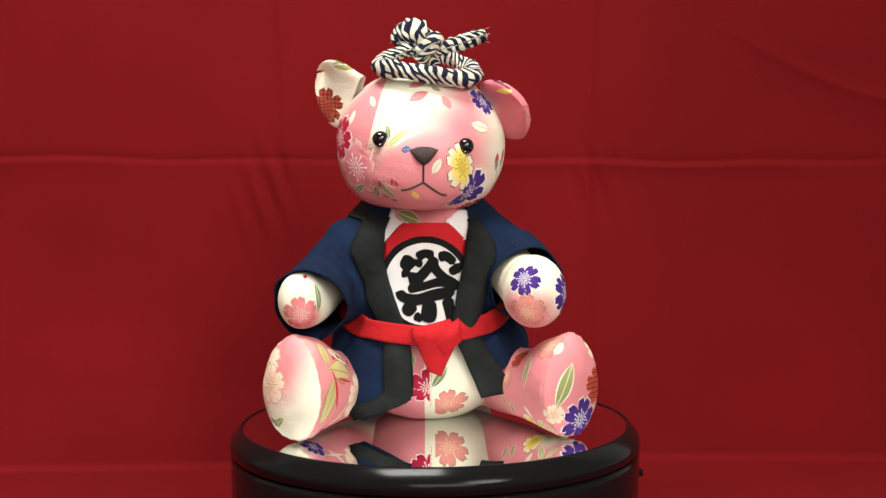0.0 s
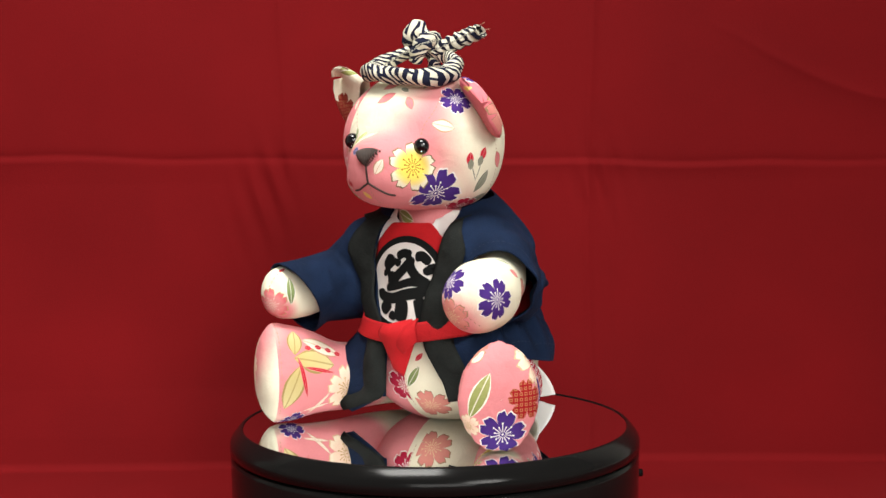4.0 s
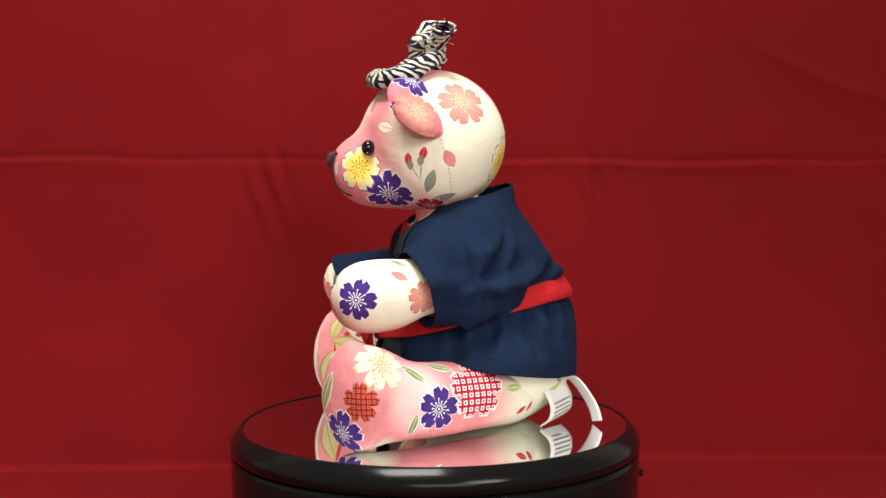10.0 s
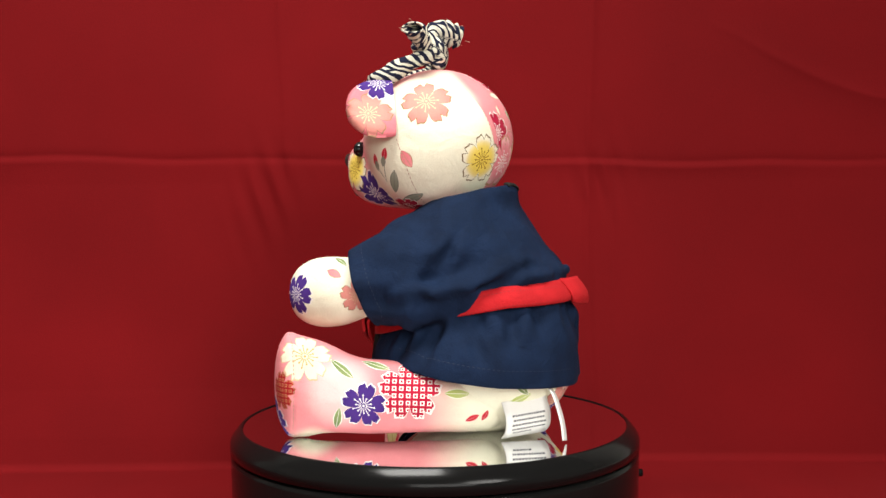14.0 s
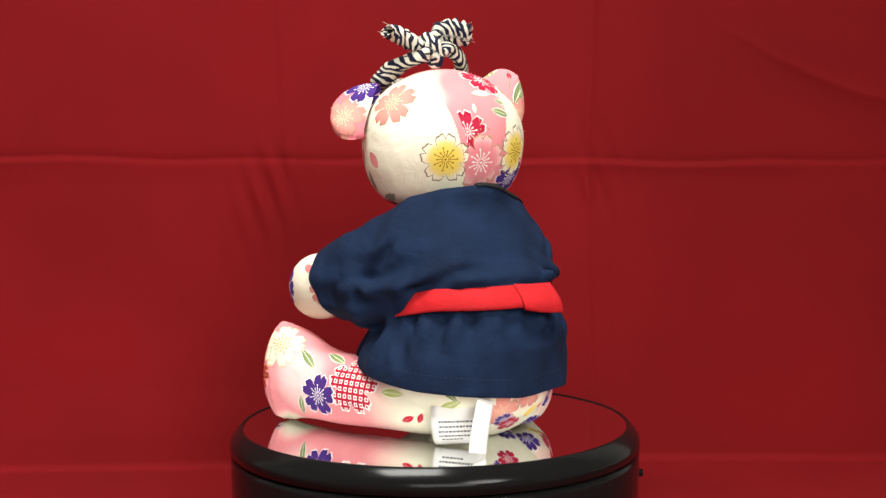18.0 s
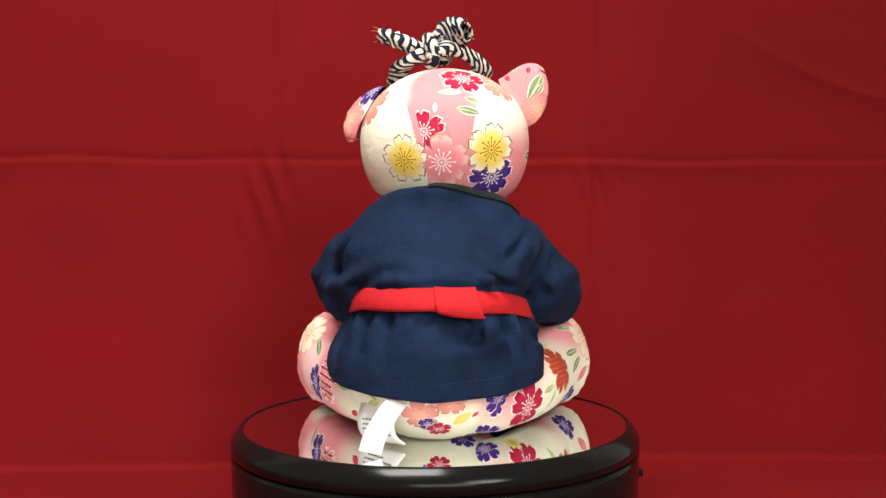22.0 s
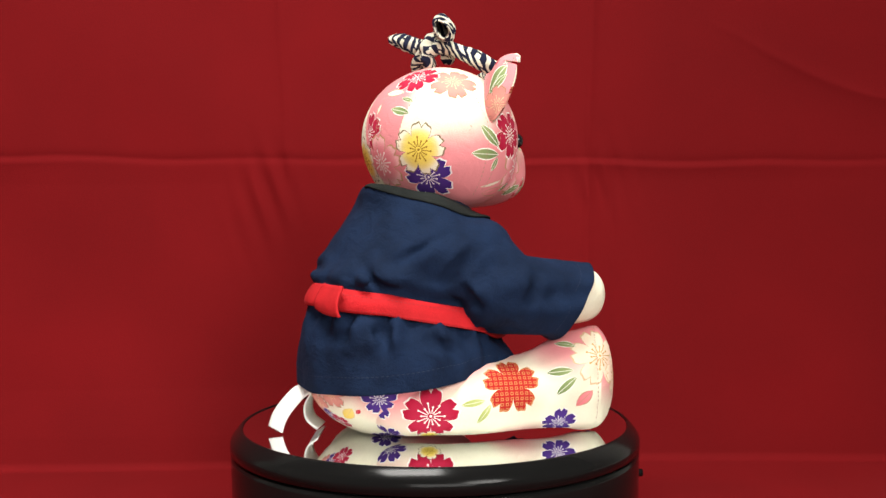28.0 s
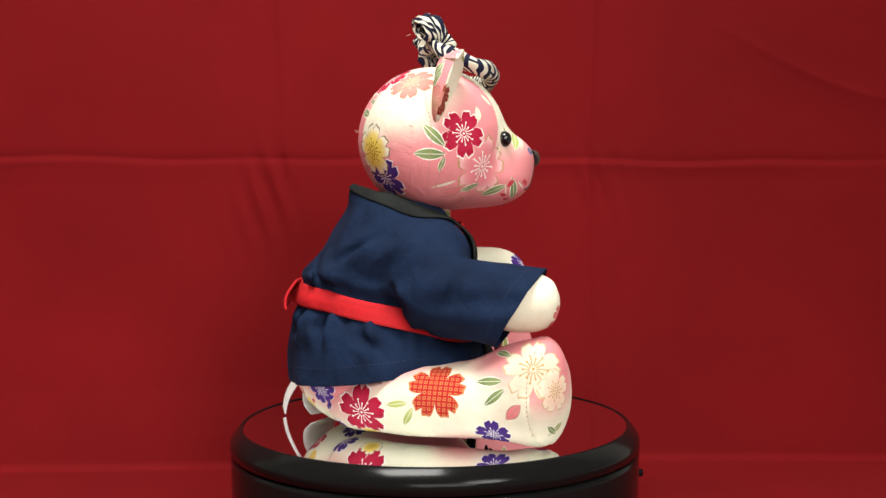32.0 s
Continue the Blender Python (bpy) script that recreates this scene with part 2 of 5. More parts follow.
def lie(ob, at, turn, size):
    """Where a motif lies on a part: its middle, its two axes in units of its size, and outwards."""
    if ob not in PRINTS:
        PRINTS[ob] = BVHTree.FromPolygons([v.co[:] for v in ob.data.vertices], [p.vertices[:] for p in ob.data.polygons])
    p, n, _, _ = PRINTS[ob].find_nearest(Vector(at) * MM)
    if n.dot(p - sum((Vector(c) for c in ob.bound_box), Vector()) / 8) < 0 and ob.name.split(".")[0] != "ear":
        n = -n
    if ob.name.split(".")[0] != "ear":
        a = n.orthogonal().normalized()
        b, total = n.cross(a), n * 2
        for k in range(8):
            q = p + (a * math.cos(k * 0.785) + b * math.sin(k * 0.785)) * size * MM * 0.75
            m = PRINTS[ob].find_nearest(q)[1]
            total = total + (m if m.dot(n) > 0 else -m)
        n = total.normalized()
    ref = Vector((0, 0, 1)) if abs(n.z) < 0.9 else Vector((0, 1, 0))
    e = (ref - n * ref.dot(n)).normalized()
    x = e * math.cos(radians(turn)) + n.cross(e) * math.sin(radians(turn))
    k = 1 / (size * MM)
    return {"Centre": p, "Along": x * k, "Across": n.cross(x) * k, "Out": n}


def blossom(ob, style, at, turn, size, cut=(0, 0, 0), keep=0.0):
    """A five-petalled blossom; a seam that cuts it runs keep mm from its middle, and cut points to what stays."""
    petal, heart, edge, stamen, squares = BLOSSOMS[style]
    stamp(ob, T_BLOSSOM, {**lie(ob, at, turn, size * (1.0 if squares else 1.12)), "Petal": petal, "Heart": heart, "Edge": edge, "Stamen": stamen, "Squares": squares, "Cut": cut, "Keep": keep * MM})


def leaf(ob, style, at, turn, size, width):
    fill, tip, edge = LEAVES[style]
    stamp(ob, T_LEAF, {**lie(ob, at, turn, size * 1.12), "Fill": fill, "Tip": tip, "Edge": edge, "Width": width})


def wash(ob, dye, at, radius, beyond=(0, 0, 0), facing=(0, 0, 0), firm=1.6):
    stamp(ob, T_WASH, {"Dye": dye, "Centre": Vector(at) * MM, "Radius": radius * MM, "Firm": firm, "Beyond": beyond, "Facing": facing})


def band_cloth():
    """White cotton with a navy key pattern, on the tape's own length and girth."""
    m = material("key_pattern_cotton", (0.82, 0.79, 0.66), 0.85, spec=0.2)
    nt, b = shade(m)
    s = Sums(nt)
    uv = nt.nodes.new("ShaderNodeUVMap")
    uv.uv_map = "cloth"
    sep = nt.nodes.new("ShaderNodeSeparateXYZ")
    nt.links.new(uv.outputs[0], sep.inputs[0])
    tc = nt.nodes.new("ShaderNodeTexCoord")
    warp = nt.nodes.new("ShaderNodeTexNoise")
    warp.inputs["Scale"].default_value, warp.inputs["Detail"].default_value = 130.0, 1.0
    nt.links.new(tc.outputs["Object"], warp.inputs["Vector"])
    u = s.m("MULTIPLY_ADD", s.m("SUBTRACT", warp.outputs["Fac"], 0.5), 0.004, sep.outputs[0])
    v = sep.outputs[1]
    zig = s.m("ABSOLUTE", s.m("SUBTRACT", s.m("FRACT", s.m("MULTIPLY_ADD", v, 2.0, s.m("MULTIPLY", u, 25.0))), 0.5))
    run = s.m("MULTIPLY_ADD", u, 265.0, s.m("MULTIPLY_ADD", zig, 1.7, s.m("MULTIPLY", v, 4.0)))
    stripe = s.m("LESS_THAN", s.m("FRACT", s.m("ADD", run, 50.0)), 0.52)
    link_bar = s.m("MULTIPLY", s.m("LESS_THAN", s.m("ABSOLUTE", s.m("SUBTRACT", zig, 0.26)), 0.045), s.m("LESS_THAN", s.m("FRACT", s.m("MULTIPLY_ADD", run, 0.5, 20.0)), 0.5))
    mix = nt.nodes.new("ShaderNodeMix")
    mix.data_type = "RGBA"
    nt.links.new(s.m("MAXIMUM", stripe, link_bar), mix.inputs[0])
    mix.inputs[6].default_value, mix.inputs[7].default_value = (0.62, 0.60, 0.48, 1), (0.008, 0.010, 0.028, 1)
    nt.links.new(mix.outputs[2], b.inputs["Base Color"])
    return weave(m, 2600, 0.4, 80, 0.12)


M_BAND = band_cloth()

# ---------------------------------------------------------------- mesh tools
MM = 0.001


def link(name, data, parent=None, label=""):
    ob = new(name, data)
    if parent is not None:
        ob.parent = parent
    if label:
        tagged(ob, label)
    return ob


def raw(name, verts, faces, mats, uvs=None, smooth=True, index=None):
    me = bpy.data.meshes.new(name)
    me.from_pydata([tuple(v) for v in verts], [], faces)
    for m in mats if isinstance(mats, (list, tuple)) else [mats]:
        me.materials.append(m)
    if smooth:
        me.polygons.foreach_set("use_smooth", [True] * len(me.polygons))
    if uvs is not None:
        layer = me.uv_layers.new(name="cloth")
        loops = np.zeros(len(me.loops), dtype=np.int32)
        me.loops.foreach_get("vertex_index", loops)
        layer.data.foreach_set("uv", np.asarray(uvs, dtype=np.float32)[loops].ravel())
    me.update()
    return me


def grid_faces(n, m, wrap_u=False, wrap_v=False, flip=False):
    out = []
    for i in range(n if wrap_u else n - 1):
        for j in range(m if wrap_v else m - 1):
            a, b = i * m + j, ((i + 1) % n) * m + j
            c, d = ((i + 1) % n) * m + (j + 1) % m, i * m + (j + 1) % m
            out.append((a, d, c, b) if flip else (a, b, c, d))
    return out


def part(name, data, parent, label=""):
    return link(name, data, parent, label)


def thick(ob, metres, offset=-1.0):
    mod = ob.modifiers.new("thickness", "SOLIDIFY")
    mod.thickness, mod.offset = metres, offset
    return ob


def ellipsoid(p, c, r):
    """Signed distance, near enough, of points p (n, 3) from an ellipsoid, in mm."""
    k = (p - np.array(c)) / np.array(r)
    n0 = np.linalg.norm(k, axis=-1)
    n1 = np.linalg.norm(k / np.array(r), axis=-1)
    return n0 * (n0 - 1) / np.maximum(n1, 1e-9)


def soft_min(a, b, k):
    h = np.clip(0.5 + 0.5 * (b - a) / k, 0, 1)
    return b * (1 - h) + a * h - k * h * (1 - h)


def blob(name, centre, sdf, mats, rows=96, cols=128, reach=90.0):
    """A closed star-shaped skin round centre, where sdf is nought. Millimetres in, metres out."""
    th = np.linspace(0, np.pi, rows)
    ph = np.linspace(0, 2 * np.pi, cols, endpoint=False)
    d = np.stack([np.sin(th)[:, None] * np.sin(ph), -np.sin(th)[:, None] * np.cos(ph), np.cos(th)[:, None] * np.ones(cols)], -1)
    lo, hi = np.zeros(d.shape[:2]), np.full(d.shape[:2], reach)
    c = np.array(centre)
    for _ in range(32):
        mid = (lo + hi) / 2
        inside = sdf(c + d * mid[..., None]) < 0
        lo, hi = np.where(inside, mid, lo), np.where(inside, hi, mid)
    p = (c + d * lo[..., None]) * MM
    return raw(name, p.reshape(-1, 3), grid_faces(rows, cols, wrap_v=True, flip=False), mats)


def spline(points, n):
    """Catmull-Rom through rows of numbers, at n even steps."""
    q = np.array(points, dtype=float)
    q = np.vstack([2 * q[0] - q[1], q, 2 * q[-1] - q[-2]])
    out = []
    for s in np.linspace(0, len(points) - 1 - 1e-9, n):
        i = int(s)
        f = s - i
        a, b, c, d = q[i], q[i + 1], q[i + 2], q[i + 3]
        out.append(0.5 * (2 * b + (c - a) * f + (2 * a - 5 * b + 4 * c - d) * f * f + (3 * b - 3 * c + d - a) * f ** 3))
    return np.array(out)


def sweep(name, rings, mats, cols=48, n=60, cap=True, shape=None, up=(0, 0, 1)):
    """A tube through rings (x, y, z, half width, half height[, twist]); the half height is towards up. Millimetres in."""
    r = spline(rings, n)
    c = r[:, :3]
    tan = np.gradient(c, axis=0)
    tan /= np.linalg.norm(tan, axis=1)[:, None]
    side = np.cross(tan, np.array(up, dtype=float))
    side /= np.linalg.norm(side, axis=1)[:, None]
    top = np.cross(side, tan)
    a = np.linspace(0, 2 * np.pi, cols, endpoint=False)
    pts = []
    uvs = []
    run = np.concatenate([[0], np.cumsum(np.linalg.norm(np.diff(c, axis=0), axis=1))])
    for i in range(n):
        tw = r[i, 5] if r.shape[1] > 5 else 0.0
        ca, sa = np.cos(a + tw), np.sin(a + tw)
        k = np.ones(cols) if shape is None else shape(i / (n - 1), a)
        pts.append(c[i] + side[i] * (r[i, 3] * ca * k)[:, None] + top[i] * (r[i, 4] * sa * k)[:, None])
        uvs += [(run[i] * MM, j / cols) for j in range(cols)]
    pts = np.array(pts).reshape(-1, 3)
    faces = grid_faces(n, cols, wrap_v=True)
    if cap:
        for i, flip in ((0, False), (n - 1, True)):
            pts = np.vstack([pts, c[i]])
            uvs.append((run[i] * MM, 0.5))
            k = len(pts) - 1
            for j in range(cols):
                f = (i * cols + j, i * cols + (j + 1) % cols, k)
                faces.append(f[::-1] if flip else f)
    return raw(name, pts * MM, faces, mats, uvs)


def lathe(name, profile, mats, cols=160):
    """A turned body round z from (radius, height) in mm, closed on the axis where the radius is nought."""
    a = np.linspace(0, 2 * np.pi, cols, endpoint=False)
    p = np.array([[(r * np.sin(t), -r * np.cos(t), z) for t in a] for r, z in profile]).reshape(-1, 3) * MM
    return raw(name, p, grid_faces(len(profile), cols, wrap_v=True, flip=True), mats)


# ---------------------------------------------------------------- backdrop, table, room
FLOOR_Z, WALL_Y = -0.062, 0.150


def ridge(d, width):
    """A pressed crease: a sharp fold with soft flanks, along the line where d is nought."""
    return np.exp(-np.abs(d) / width)


def cloth_sheet():
    """One red sheet with pressed folds: over the table, then up the back."""
    xs = np.linspace(0, 1, 520)
    ss = np.concatenate([np.linspace(-0.95, -0.012, 70), np.linspace(-0.010, 0.020, 30), np.linspace(0.022, 0.42, 330)])
    g, s = np.meshgrid(xs, ss)
    up = np.clip(s, 0, None)
    left, right = -0.62, 0.2945 + (0.279 - up) * 0.11
    x = left + (right - left) * g
    f = np.clip((s + 0.005) / 0.010, 0, 1) * math.pi / 2
    y = np.where(s < -0.005, WALL_Y + s, WALL_Y - 0.005 + 0.005 * np.sin(f))
    z = FLOOR_Z + np.where(s > 0.005, s, 0.005 * (1 - np.cos(f))) + 0.0018 * np.exp(-(s / 0.02) ** 2) * (1 + np.sin(x * 9 + 0.6))
    wob = 0.0008 * np.sin(x * 21 + 1.0) + 0.0007 * np.sin(x * 57 + 2)
    fold = (0.00035 + 0.00025 * np.sin(x * 13)) * ridge(z - 0.1310 + 0.010 * x - wob, 0.0030) - 0.0006 * ridge(z - 0.1350 + 0.010 * x - wob, 0.0022)
    wall = np.clip((s - 0.02) / 0.03, 0, 1)
    fold += 0.0012 * ridge(x + 0.096 - 0.003 * np.sin(z * 14), 0.0028) * np.clip((z - 0.10) / 0.04, 0.3, 1)
    fold += 0.0013 * ridge(x - 0.101 + 0.002 * np.sin(z * 17), 0.0026) - 0.0008 * ridge(x - 0.118 + 0.003 * np.sin(z * 12), 0.003) * np.clip((0.13 - z) / 0.02, 0, 1)
    fold += 0.0010 * ridge((z - 0.203) + (x - 0.21) * 0.35 + 0.006 * np.sin(x * 30), 0.006) * np.clip((x - 0.17) / 0.06, 0, 1)
    for cx, cz, k in ((-0.104, 0.118, 1.0), (0.108, 0.122, 1.2), (-0.112, 0.098, 0.6)):
        near = np.exp(-((x - cx) / 0.016) ** 2 - ((z - cz) / 0.024) ** 2)
        fold += 0.0007 * k * near * np.sin((x - cx) * 420 + (z - cz) * 130)
    soft = 0.0016 * np.sin(x * 9 + z * 5) * np.sin(z * 11 - x * 3 + 1) + 0.0006 * np.sin(x * 40 + z * 23) * np.sin(z * 31)
    lean = np.clip(z - FLOOR_Z, 0, 0.17)
    y = y + (0.20 * lean - 0.20 / 0.34 * lean ** 2) - 0.05 * np.clip(z - 0.12, 0, None) * wall
    y = y - (1.45 * fold + soft) * wall
    flat = np.clip((-s - 0.03) / 0.03, 0, 1)
    z = z + flat * (0.0012 * ridge(y - 0.03 - 0.1 * x, 0.01) + 0.0006 * np.sin(x * 25) * np.sin(y * 31 + x * 8) + 0.0006)
    return raw("backdrop", np.stack([x, y, z], -1).reshape(-1, 3), grid_faces(len(ss), len(xs)), M_RED_CLOTH)


table = tagged(link("tabletop", raw("tabletop", np.array([(x, y, z) for z in (-0.85, FLOOR_Z - 0.0015) for x, y in ((-0.64, -0.82), (0.64, -0.82), (0.64, 0.20), (-0.64, 0.20))]), [(0, 3, 2, 1), (4, 5, 6, 7), (0, 1, 5, 4), (1, 2, 6, 5), (2, 3, 7, 6), (3, 0, 4, 7)], M_WALL, smooth=False)), "table under the red cloth", "table", kind="structure")
backdrop = tagged(link("backdrop", cloth_sheet()), "red cotton backdrop cloth with ironed fold creases", "backdrop", kind="structure")


def slab(name, lo, hi, mat, label, category):
    x0, y0, z0 = lo
    x1, y1, z1 = hi
    v = [(x0, y0, z0), (x1, y0, z0), (x1, y1, z0), (x0, y1, z0), (x0, y0, z1), (x1, y0, z1), (x1, y1, z1), (x0, y1, z1)]
    f = [(0, 3, 2, 1), (4, 5, 6, 7), (0, 1, 5, 4), (1, 2, 6, 5), (2, 3, 7, 6), (3, 0, 4, 7)]
    return tagged(link(name, raw(name, np.array(v), f, mat, smooth=False)), label, category, kind="structure")


slab("wall_back", (-1.7, 0.24, -0.85), (1.7, 0.30, 1.70), M_WALL, "plain pale wall behind the cloth", "wall")
slab("wall_front", (-1.7, -2.70, -0.85), (1.7, -2.60, 1.70), M_WALL, "plain pale wall", "wall")
slab("wall_west", (-1.8, -2.70, -0.85), (-1.70, 0.30, 1.70), M_WALL, "plain pale wall", "wall")
slab("wall_east", (1.70, -2.70, -0.85), (1.8, 0.30, 1.70), M_WALL, "plain pale wall", "wall")
slab("ceiling", (-1.8, -2.70, 1.70), (1.8, 0.30, 1.78), M_WALL, "plain pale ceiling", "ceiling")
slab("floor", (-1.8, -2.70, -0.92), (1.8, 0.30, -0.85), M_WALL, "plain floor", "floor")

# ---------------------------------------------------------------- turntable
turntable = tagged(new("turntable"), "round black display turntable with a mirror top", "turntable")
disc = part("disc", lathe("disc", [(0.0, -3), (94.0, -3), (94.6, -2.4), (94.6, 0), (94.0, 0.0), (0.0, 0.0)], M_MIRROR), turntable, "round mirror plate")
part("rim", lathe("rim", [(90, -4), (94.7, -4), (94.7, 0.3), (95.0, 0.55), (95.6, 0.5), (96.2, 0.1), (99.2, -3.4), (100.3, -5.0), (100.8, -6.6), (100.8, -10.4), (99.8, -10.8), (90, -10.8)], M_BLACK), turntable, "glossy black rim")
part("base", lathe("base", [(0, -11.7), (99.4, -11.7), (100.3, -12.2), (100.5, -14), (99.8, -58), (98.5, -61.4), (0, -61.4)], M_BLACK), turntable, "black plastic base")


def switch_mesh():
    """A short round push switch on the base's side."""
    prof = [(0.0, 3.2), (1.5, 3.2), (1.9, 2.8), (1.9, 0.6), (2.6, 0.5), (2.6, -0.6)]
    a = np.linspace(0, 2 * np.pi, 20, endpoint=False)
    az = radians(88)
    out, side = np.array([math.sin(az), -math.cos(az), 0]), np.array([math.cos(az), math.sin(az), 0])
    pts = [out * (100.2 + h) + side * (r * math.cos(t)) + np.array([0, 0, -26.5 + r * math.sin(t)]) for r, h in prof for t in a]
    return raw("switch", np.array(pts) * MM, grid_faces(len(prof), 20, wrap_v=True), M_BLACK)


part("switch", switch_mesh(), turntable, "small black push switch")

# ---------------------------------------------------------------- the bear
bear = tagged(new("teddy_bear"), "sitting cotton teddy bear in floral print wearing a navy festival coat", "teddy bear")


HEAD_MID = np.array([-5.8, 0.4, 139.3])
HEAD_TURN = np.array((pose(0, 0, 0, 0, 0, 1.7) @ pose(0, 0, 0, 0, 1.3, 0) @ pose(0, 0, 0, 1.6, 0, 0)).to_3x3())


def head_sdf(p):
    """Skull, cheeks, muzzle and nose bridge, alike on both sides of the head's own middle."""
    q = (np.asarray(p, float) - HEAD_MID) @ HEAD_TURN
    q = np.concatenate([np.abs(q[..., :1]), q[..., 1:]], -1)
    skull = ellipsoid(q, (0, 0, 0), (41.4, 36.0, 34.9))
    cheek = ellipsoid(q, (19.8, -1.5, -11.8), (17.9, 22.0, 19.6))
    muzzle = ellipsoid(q, (0, -24.7, -18.3), (23.2, 23.1, 13.9))
    bridge = ellipsoid(q, (0, -29.8, -8.0), (17.1, 19.8, 12.5))
    return soft_min(soft_min(soft_min(skull, cheek, 7), muzzle, 8), bridge, 9)


head = part("head", blob("head", (-5, -3, 136), head_sdf, [print_cloth("head_print", PINK), print_cloth("head_print", PINK)], 110, 150), bear, "round head sewn from pink and cream floral cotton")
panels(head)


def ear_mesh(base, side, up, half, tall, cup, mats, fold=0.0, skew=0.0):
    """A padded round ear: base middle, direction along the base, direction to the tip, sizes in mm; cup curls its edge forward."""
    b, s, u = np.array(base, float), np.array(side, float), np.array(up, float)
    s, u = s / np.linalg.norm(s), u / np.linalg.norm(u)
    n = np.cross(s, u)
    n /= np.linalg.norm(n)
    rows, cols = 30, 44
    front, back = [], []
    for i in range(rows):
        v = i / (rows - 1)
        wide = half * math.sqrt(max(0.0, 1 - (v * 0.999) ** 2.6)) * (0.93 + 0.12 * math.sin(v * 2.2))
        for j in range(cols):
            w = 2 * j / (cols - 1) - 1
            edge = max(abs(w) ** 2, v ** 2.5)
            curl = cup * (0.25 * v + 0.75 * (abs(w) ** 2) * v ** 0.6) + fold * max(0, w * 0.5 + v - 0.75) ** 2
            mid = b + s * (w * wide + skew * v * v) + u * (v * tall) + n * curl
            t = 3.0 * math.sqrt(max(0.0, 1 - edge ** 2)) + 0.2 + 0.25 * math.sin(w * 9 + v * 3) * edge
            front.append(mid + n * t)
            back.append(mid - n * t)
    verts = np.array(front + back) * MM
    k = rows * cols
    faces = grid_faces(rows, cols) + [tuple(i + k for i in f[::-1]) for f in grid_faces(rows, cols)]
    for i in range(rows - 1):
        for j in (0, cols - 1):
            a, c = i * cols + j, (i + 1) * cols + j
            f = (a, c, c + k, a + k)
            faces.append(f if j == cols - 1 else f[::-1])
    me = raw("ear", verts, faces, mats)
    bm = bmesh.new()
    bm.from_mesh(me)
    bmesh.ops.remove_doubles(bm, verts=bm.verts, dist=0.00002)
    bmesh.ops.recalc_face_normals(bm, faces=bm.faces)
    if bm.calc_volume(signed=True) < 0:
        bmesh.ops.reverse_faces(bm, faces=bm.faces)
    bm.to_mesh(me)
    bm.free()
    return me


ear_r = part("ear", ear_mesh((-38.0, -5.0, 157.4), (0.336, -0.394, 0.85), (-0.78, 0.33, 0.53), 16.0, 20.0, 8, print_cloth("ear_print", CREAM), 3, 7.0), head, "upright cream and pink cotton ear")
ear_l = part("ear", ear_mesh((30.5, -5.0, 153.5), (-0.44, -0.32, 0.84), (0.66, -0.74, 0.08), 17.0, 22, -3.5, print_cloth("ear_print", (0.70, 0.19, 0.22))), head, "drooping pink cotton ear")


def bead(c, r, name="eye"):
    return blob(name, c, lambda p: ellipsoid(p, c, r), M_EYE, 24, 32, 10)


def skin_y(x, z, sdf=head_sdf):
    """The y of the face's front at x, z."""
    ys = np.linspace(-60, 0, 600)
    d = sdf(np.stack([np.full(600, x), ys, np.full(600, z)], -1))
    return float(ys[np.argmax(d < 0)])


for ex, ez, proud in ((15.2, 135.2, 1.3), (-24.2, 138.7, 0.5)):
    part("eye", bead((ex, skin_y(ex, ez) - proud, ez), (3.8, 3.3, 3.8)), head, "shiny black bead eye")


def nose_mesh():
    """Satin stitches side by side over a low pad."""
    verts, faces = [], []
    k = 17
    for i in range(k):
        f = i / (k - 1) * 2 - 1
        x = -4.0 + f * 6.0
        top, low = 134.6 - 1.3 * f * f, 132.4 - 6.4 * (1 - abs(f) ** 1.5)
        lift = 2.7 * math.sqrt(max(0.0, 1 - f * f)) + 0.4
        for j in range(11):
            g = j / 10 * 2 - 1
            z = (top + low) / 2 + g * (top - low) / 2
            y = skin_y(x, z) - lift * math.sqrt(max(0.0, 1 - abs(g) ** 2.4)) + 0.3
            for m in range(6):
                a = m / 6 * 2 * math.pi
                verts.append((x + 0.46 * math.cos(a), y - 0.5 * math.sin(a), z))
        o = i * 66
        for j in range(10):
            for m in range(6):
                faces.append((o + j * 6 + m, o + j * 6 + (m + 1) % 6, o + (j + 1) * 6 + (m + 1) % 6, o + (j + 1) * 6 + m))
    return raw("nose", np.array(verts) * MM, faces, M_THREAD)


part("nose", nose_mesh(), head, "brown embroidered nose")


def stitch_line(name, xz, radius, mat, parent, label="", sdf=head_sdf, n=40):
    path = []
    for x, z in spline(xz, n):
        path.append((x, skin_y(x, z, sdf) - radius * 0.35, z, radius, radius))
    return part(name, sweep(name, path, mat, 8, n * 2), parent, label)


stitch_line("mouth", [(-4.2, 127.0), (-4.4, 122.5), (-4.4, 118.0)], 0.5, M_THREAD, head, "brown stitched mouth")
stitch_line("mouth", [(-14.4, 115.0), (-11.5, 115.3), (-8, 116.6), (-4.4, 118.4)], 0.5, M_THREAD, head, "brown stitched mouth")
stitch_line("mouth", [(5.8, 112.6), (3.2, 113.2), (-0.8, 115.8), (-4.4, 118.4)], 0.5, M_THREAD, head, "brown stitched mouth")


def body_sdf(p):
    q = np.array(p, float)
    q[..., 2] = np.where(q[..., 2] < 31, 31 + (q[..., 2] - 31) * 0.90, q[..., 2])
    low = ellipsoid(q, (-3, 23, 31.0), (43, 46.5, 31))
    high = ellipsoid(p, (-4, 11, 68), (30, 28.5, 40))
    neck = ellipsoid(p, (-4, 8, 106), (20, 17, 13))
    return soft_min(soft_min(low, high, 14), neck, 5)


